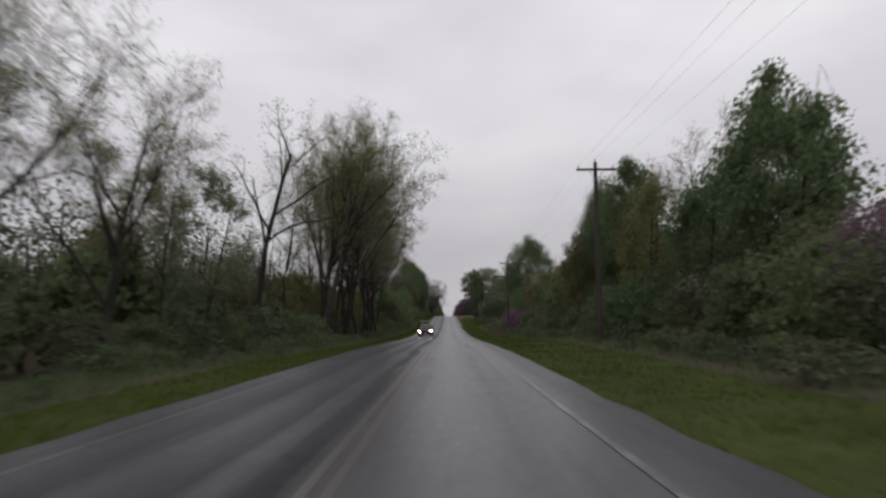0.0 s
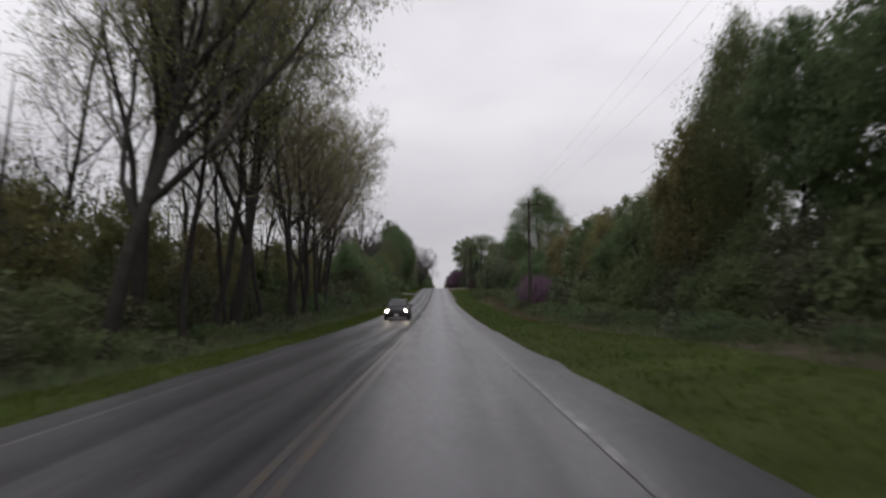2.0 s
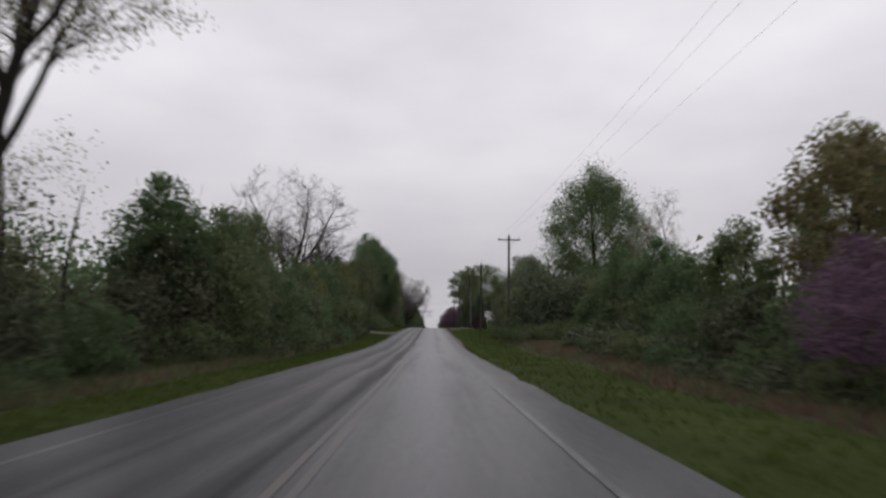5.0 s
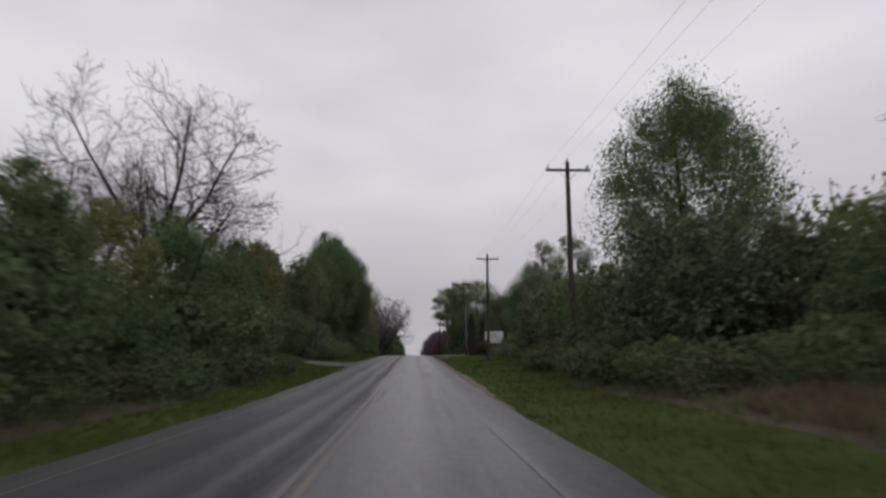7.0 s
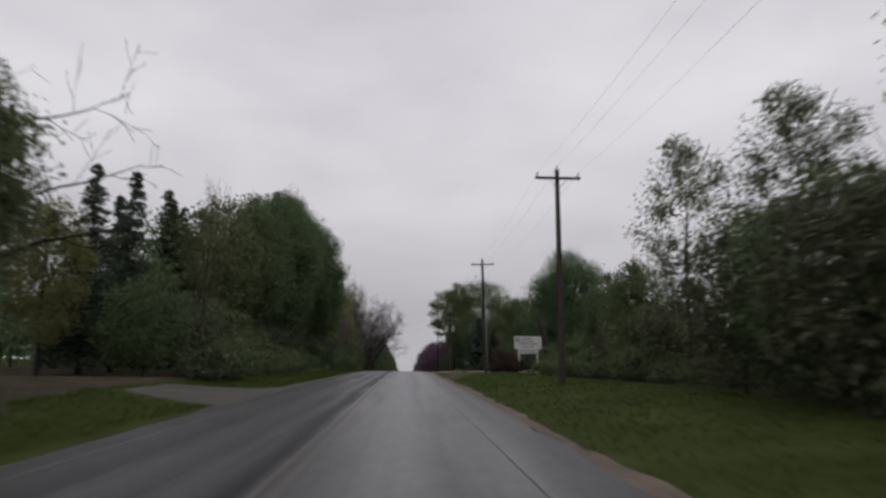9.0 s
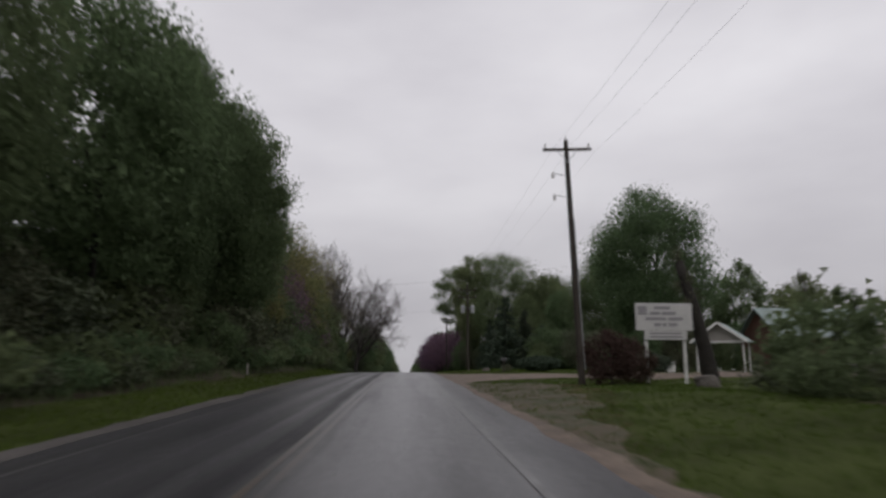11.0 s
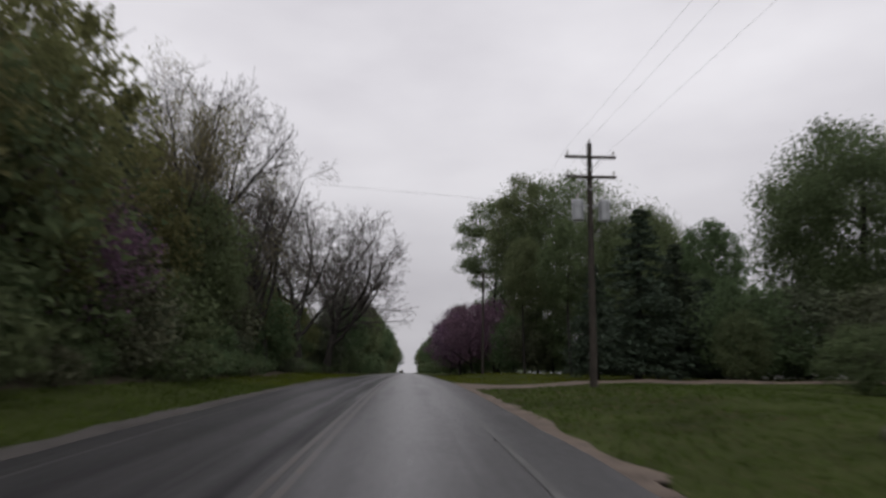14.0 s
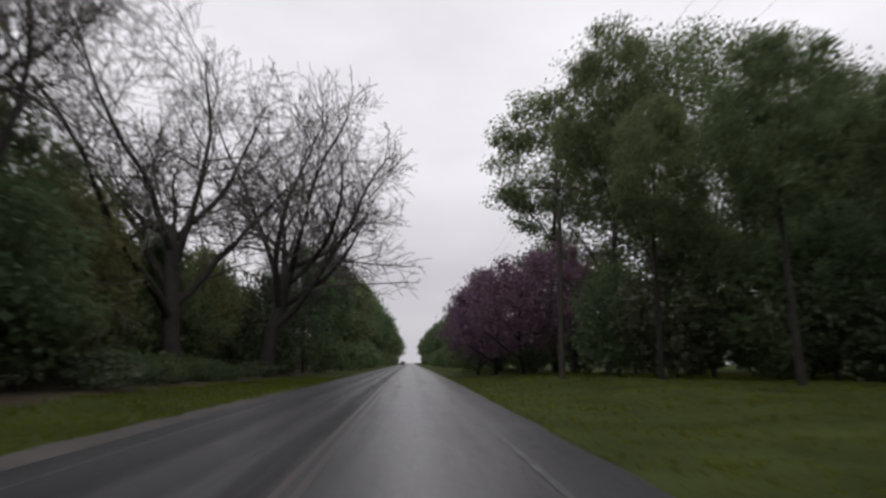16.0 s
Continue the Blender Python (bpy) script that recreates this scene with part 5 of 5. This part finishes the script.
# ---- signs, mailbox ----
sx, sy = 13.0, 232.6
sign_root = thing("sign_board", (sx, sy, land_z(sx, sy)), "weathered white sign board on two posts, faded lettering", "sign", turn=4)
panel = part("panel", box(2.95, 0.08, 1.36, (0, 0, 3.25), 0.012), BOARD, sign_root)
lower = part("lower_panel", box(2.2, 0.06, 0.44, (0.05, 0, 2.34), 0.012), BOARD, sign_root)
for ox in (-0.95, 1.05):
    part("post", box(0.12, 0.12, 4.3, (ox, 0.11, 1.75), 0.012), TRIM, sign_root)
for h, words in ((3.69, ((-0.49, 0.32),)), (3.42, ((-0.73, -0.2), (-0.1, 0.61))), (3.15, ((-0.97, 0.1), (0.22, 0.95))), (2.86, ((-0.53, -0.2), (-0.1, 0.1), (0.2, 0.65)))):
    for a, b in words:
        part("lettering", box(b - a, 0.012, 0.15, ((a + b) / 2, -0.047, h)), INK, panel, "faded unreadable lettering")
for h in (2.43, 2.26):
    part("lettering", box(1.7, 0.012, 0.08, (0.05, -0.037, h)), INK, lower, "faded unreadable lettering")
part("emblem", box(0.46, 0.012, 0.42, (-1.12, -0.047, 3.56), 0.005), INK, panel, "faded square emblem")

far_sign = thing("road_sign", (12.3, 452, land_z(12.3, 452)), "plain white sign board on a post", "sign")
part("panel", box(2.0, 0.06, 1.2, (0, 0, 2.0), 0.01), BOARD, far_sign)
for ox in (-0.7, 0.7):
    part("post", box(0.09, 0.09, 2.6, (ox, 0.08, 1.1)), POLE, far_sign)

far_mail = thing("mailbox", (9.1, 260.3, land_z(9.1, 260.3)), "dark mailbox on a wooden post by the drive", "mailbox", turn=90)
part("post", box(0.12, 0.12, 1.35, (0, 0, 0.4), 0.012), POLE, far_mail)
body = part("box", merged(tube_bm((0, -0.26, 1.2), (0, 0.26, 1.2), 0.12, None, 16), box(0.24, 0.52, 0.15, (0, 0, 1.13))), PLASTIC, far_mail)
part("door", box(0.23, 0.02, 0.24, (0, -0.272, 1.17), 0.005), PLASTIC, body)


def boulder(x, y, wide, tall, seed, label):
    """A weathered field stone, half sunk in the grass."""
    root = thing("boulder", (x, y, land_z(x, y)), label, "boulder", "boulders on the lawn")
    bm = bmesh.new()
    bmesh.ops.create_icosphere(bm, subdivisions=4, radius=1.0)
    for q in bm.verts:
        d = q.co.copy()
        k = 1 + 0.28 * noise.noise(d * 1.3 + Vector((seed, 0, 0))) + 0.09 * noise.noise(d * 4.0 + Vector((0, seed, 0))) + 0.03 * noise.noise(d * 11.0)
        q.co = Vector((d.x * wide / 2 * k, d.y * wide * 0.38 * k, min(d.z * k, 0.72 + 0.1 * d.x) * tall * 0.9 + tall * 0.25))
    part("stone", bm, STONE, root)


boulder(12.3, 226.8, 0.95, 0.5, 3.0, "grey field boulder in the wet grass")
boulder(8.35, 267.4, 0.75, 0.36, 8.0, "low brown grey boulder on the lawn")

marker = thing("marker_post", (-8.6, 238.5, land_z(-8.6, 238.5)), "short white marker post in the grass", "post")
part("post", box(0.09, 0.05, 0.75, (0, 0, 0.3), 0.01), DULL_TRIM, marker)
cabinet = thing("utility_box", (24.1, 259.6, land_z(24.1, 259.6)), "small white metal utility box on the grass", "utility box")
part("cabinet", box(0.8, 0.6, 1.1, (0, 0, 0.5), 0.03), TRIM, cabinet)
part("lid", box(0.86, 0.66, 0.06, (0, 0, 1.08), 0.015), METAL, cabinet)


# ---- houses ----
def gabled(root, wx, front, deep, wide, tall):
    """A low gable roof over a wing whose front faces -y, with its cream gable end and white bargeboards."""
    peak = tall + wide * 0.36
    bm = bmesh.new()
    q = [bm.verts.new((wx + a, front + 0.12, b)) for a, b in ((-wide / 2, tall), (wide / 2, tall), (0, peak))]
    q += [bm.verts.new((p.co.x, front + 0.26, p.co.z)) for p in q]
    for f in ((0, 1, 2), (5, 4, 3), (0, 3, 4, 1), (1, 4, 5, 2), (2, 5, 3, 0)):
        bm.faces.new([q[k] for k in f])
    gable = part("gable", bm, DULL_TRIM, root, "dull cream gable end")
    tilt, slab = math.atan2(peak - tall, wide / 2), math.hypot(wide / 2, peak - tall) + 0.4
    for sgn in (-1, 1):
        mid = (wx + sgn * (wide / 4 + 0.15), front + deep / 2 - 0.15, (tall + peak) / 2 + 0.02)
        part("wing_roof", box(slab, deep + 0.5, 0.12, mid, 0.0, Matrix.Rotation(sgn * tilt, 3, "Y")), ROOFING, root)
        part("bargeboard", box(slab, 0.06, 0.2, (mid[0], front - 0.43, mid[2] - 0.02), 0.0, Matrix.Rotation(sgn * tilt, 3, "Y")), TRIM, gable)


def house(x, y, sx_, sy_, wall_h, ridge_h, turn, label, walls, porch=True):
    root = thing("house", (x, y, land_z(x, y) - 0.1), label, "house", turn=turn)
    bm = bmesh.new()
    hx, hy = sx_ / 2, sy_ / 2
    v = [bm.verts.new(p) for p in ((-hx, -hy, 0), (hx, -hy, 0), (hx, hy, 0), (-hx, hy, 0), (-hx, -hy, wall_h), (hx, -hy, wall_h), (hx, hy, wall_h), (-hx, hy, wall_h), (-hx, 0, ridge_h), (hx, 0, ridge_h))]
    for f in ((0, 1, 5, 4), (2, 3, 7, 6), (1, 2, 6, 9, 5), (3, 0, 4, 8, 7), (3, 2, 1, 0)):
        bm.faces.new([v[i] for i in f])
    wall = part("wall", bm, walls, root)
    for s in (-1, 1):
        slope = math.atan2(ridge_h - wall_h, hy)
        length = math.hypot(hy, ridge_h - wall_h) + 0.55
        turn_m = Matrix.Rotation(s * -slope, 3, "X")
        mid = Vector((0, s * (hy + 0.25) / 2, (wall_h + ridge_h) / 2 + 0.02))
        roof = part("roof", box(sx_ + 0.8, length, 0.14, mid, 0.0, turn_m), ROOFING, root)
        part("fascia", box(sx_ + 0.84, 0.05, 0.18, (0, s * (hy + 0.5), wall_h - 0.18)), DULL_TRIM, roof)
    for k in range(int(wall_h / 0.22)):
        part("clapboard", box(sx_ + 0.01, 0.02, 0.20, (0, -hy - 0.012, 0.16 + 0.22 * k)), walls, wall)
    for px in (-0.28, 0.28):
        win = part("window", box(1.0, 0.03, 1.2, (px * sx_, -hy - 0.03, 1.55)), GLASS_DARK, wall)
        part("frame", merged(box(1.16, 0.05, 0.08, (px * sx_, -hy - 0.035, 2.19)), box(1.16, 0.05, 0.08, (px * sx_, -hy - 0.035, 0.91)), box(0.08, 0.05, 1.2, (px * sx_ - 0.54, -hy - 0.035, 1.55)), box(0.08, 0.05, 1.2, (px * sx_ + 0.54, -hy - 0.035, 1.55)), box(1.0, 0.05, 0.05, (px * sx_, -hy - 0.035, 1.55))), DULL_TRIM, win)
    door = part("door", box(0.92, 0.05, 2.05, (0, -hy - 0.03, 1.1)), DULL_TRIM, wall)
    part("handle", tube_bm((0.36, -hy - 0.06, 1.1), (0.36, -hy - 0.11, 1.1), 0.03, None, 8), METAL, door)
    if porch:
        gabled(root, hx * 0.5, -hy - 3.4, 4.6, 5.0, 3.2)
        part("wing_wall", box(4.7, 3.4, 3.2, (hx * 0.5, -hy - 1.55, 1.6)), DULL_TRIM, root, "dull cream wall")
        garage = part("garage_door", box(3.0, 0.06, 2.2, (hx * 0.5, -hy - 3.28, 1.1), 0.01), PLASTIC, root, "dark garage door")
        for gz in (0.55, 1.1, 1.65):
            part("groove", box(2.9, 0.02, 0.03, (hx * 0.5, -hy - 3.315, gz)), RUBBER, garage)
        lamp = part("porch_lamp", box(0.10, 0.16, 0.05, (-hx - 0.05, -sy_ * 0.32, 2.42)), METAL, wall)
        part("bulb", box(0.14, 0.14, 0.18, (-hx - 0.09, -sy_ * 0.32, 2.28), 0.03), LAMP, lamp, "small lit white bulb")
    return root


house(42.6, 267.6, 11.0, 8.0, 3.5, 6.4, 0, "low red-brown house with a pale green roof and cream gable", SIDING)
carport = thing("carport", (28.2, 258.3, land_z(28.2, 258.3) - 0.05), "small gabled carport with white posts and a cream gable", "carport", turn=-35)
gabled(carport, 0.0, 0.0, 4.4, 4.2, 2.9)
for px in (-1.95, 1.95):
    for py in (0.2, 3.9):
        part("post", box(0.14, 0.14, 2.95, (px, py, 1.45), 0.015), TRIM, carport)
part("beam", box(4.1, 0.16, 0.2, (0, 0.2, 2.85)), TRIM, carport)
part("floor_slab", box(4.2, 4.4, 0.16, (0, 2.1, 0.06), 0.02), CONCRETE, carport)
house(34, 318, 10.0, 8.0, 2.8, 4.8, 10, "low pale house behind the lawn trees", TRIM, False)
house(-27, 338, 9.0, 7.0, 2.6, 4.4, -12, "low pale house behind the bare trees", TRIM, False)


# ---- vehicles ----
def loft(sections, mat, name, parent, label=""):
    """A closed body through cross-sections of equal point count."""
    verts, faces = [], []
    n = len(sections[0])
    for s in sections:
        verts += s
    for j in range(len(sections) - 1):
        for i in range(n):
            k = (i + 1) % n
            faces.append((j * n + i, j * n + k, (j + 1) * n + k, (j + 1) * n + i))
    faces.append(tuple(range(n))[::-1])
    faces.append(tuple(range((len(sections) - 1) * n, len(sections) * n)))
    return mesh_part(name, mesh_of(name, verts, faces, mat, True), parent, label)


def ring(y, half, low, top, shoulder, tuck=0.85):
    """A car's cross-section at y: sill, belly, shoulder and top."""
    right = [(half * 0.8, y, low), (half * 0.97, y, low + 0.1), (half, y, low + (shoulder - low) * 0.55), (half * 0.97, y, shoulder), (half * tuck, y, top)]
    return right + [(-x, b, c) for x, b, c in reversed(right)]


def car(x, y, label, paint, tall=1.5, lit=True, turn=0.0):
    root = thing("car", (x, y, crown(x, y) if -5 < x < 2.6 else land_z(x, y)), label, "car", turn=turn)
    body = loft([ring(-2.25, 0.70, 0.32, 0.66, 0.58), ring(-2.15, 0.82, 0.26, 0.76, 0.66), ring(-1.7, 0.9, 0.22, 0.86, 0.76), ring(-0.95, 0.92, 0.2, 0.96, 0.84), ring(1.6, 0.92, 0.2, 0.98, 0.86), ring(2.1, 0.86, 0.24, 0.95, 0.8), ring(2.25, 0.74, 0.34, 0.85, 0.7)], paint, "body", root)
    cabin = loft([ring(-1.0, 0.82, 0.86, 0.95, 0.92, 0.98), ring(-0.25, 0.78, 0.86, tall - 0.06, 1.02, 0.76), ring(0.3, 0.78, 0.86, tall, 1.02, 0.76), ring(1.3, 0.78, 0.86, tall - 0.05, 1.02, 0.76), ring(2.0, 0.78, 0.86, 0.98, 0.95, 0.95)], paint, "cabin", root)

    def pane(corners):
        a, b, c, d = (Vector(p) for p in corners)
        out = (b - a).cross(d - a).normalized()
        v = [p + out * 0.014 for p in (a, b, c, d)] + [p - out * 0.01 for p in (a, b, c, d)]
        return mesh_part("window", mesh_of("window", [tuple(p) for p in v], [(0, 1, 2, 3), (7, 6, 5, 4), (0, 4, 5, 1), (1, 5, 6, 2), (2, 6, 7, 3), (3, 7, 4, 0)], GLASS_DARK), cabin)

    pane(((-0.74, -0.92, 0.985), (0.74, -0.92, 0.985), (0.57, -0.32, tall - 0.10), (-0.57, -0.32, tall - 0.10)))
    for q in (-1, 1):
        side = ((q * 0.775, 0.35, 1.02), (q * 0.775, -0.55, 1.02), (q * 0.615, -0.2, tall - 0.12), (q * 0.615, 0.35, tall - 0.08))
        rear = ((q * 0.775, 1.35, 1.02), (q * 0.775, 0.42, 1.02), (q * 0.615, 0.42, tall - 0.08), (q * 0.615, 1.2, tall - 0.13))
        for pts in (side, rear):
            pane(pts if q < 0 else (pts[1], pts[0], pts[3], pts[2]))
    for s in (-1, 1):
        lamp = bmesh.new()
        bmesh.ops.create_uvsphere(lamp, u_segments=14, v_segments=8, radius=0.125)
        bmesh.ops.scale(lamp, vec=(1.2, 0.45, 0.75), verts=lamp.verts)
        bmesh.ops.translate(lamp, vec=(s * 0.62, -2.17, 0.64), verts=lamp.verts)
        part("headlight", lamp, BEAM if lit else GLASS_DARK, root, "lit warm white headlight" if lit else "")
        part("turn_signal", box(0.12, 0.05, 0.07, (s * 0.75, -2.13, 0.5), 0.01), AMBER if lit else PLASTIC, root, "amber marker light")
        part("mirror", box(0.2, 0.1, 0.14, (s * 0.98, -0.6, 1.02), 0.03), paint, root)
        for wy in (-1.42, 1.38):
            wheel = mesh_part("wheel", mesh_of("wheel", [], []), root)
            tyre = tube_bm((s * 0.72, wy, 0.32), (s * 0.93, wy, 0.32), 0.32, None, 22)
            bmesh.ops.bevel(tyre, geom=[e for e in tyre.edges if abs(e.verts[0].co.x - e.verts[1].co.x) < 1e-4], offset=0.03, segments=2, affect="EDGES")
            part("tyre", tyre, RUBBER, wheel)
            part("rim", tube_bm((s * 0.90, wy, 0.32), (s * 0.94, wy, 0.32), 0.2, 0.17, 16), METAL, wheel)
    part("grille", box(0.9, 0.05, 0.16, (0, -2.235, 0.6), 0.02), PLASTIC, root)
    bumper = part("bumper", box(1.6, 0.16, 0.2, (0, -2.2, 0.38), 0.05), paint, root)
    part("number_plate", box(0.32, 0.012, 0.15, (0, -2.288, 0.40)), BOARD, bumper, "plain pale number plate")
    for s in (-0.3, 0.3):
        part("wiper", tube_bm((s, -0.98, 1.0), (s + 0.4, -0.62, 1.24), 0.012, None, 6), PLASTIC, root)
    return root


car(-3.05, 84.4, "dark oncoming car with lit headlights on the wet road", CAR_PAINT)
car(-3.0, 560, "far oncoming car with lit headlights", CAR_PAINT)
car(-12.5, 452, "white car parked beside the road", VAN_PAINT, 1.6, False, 60)
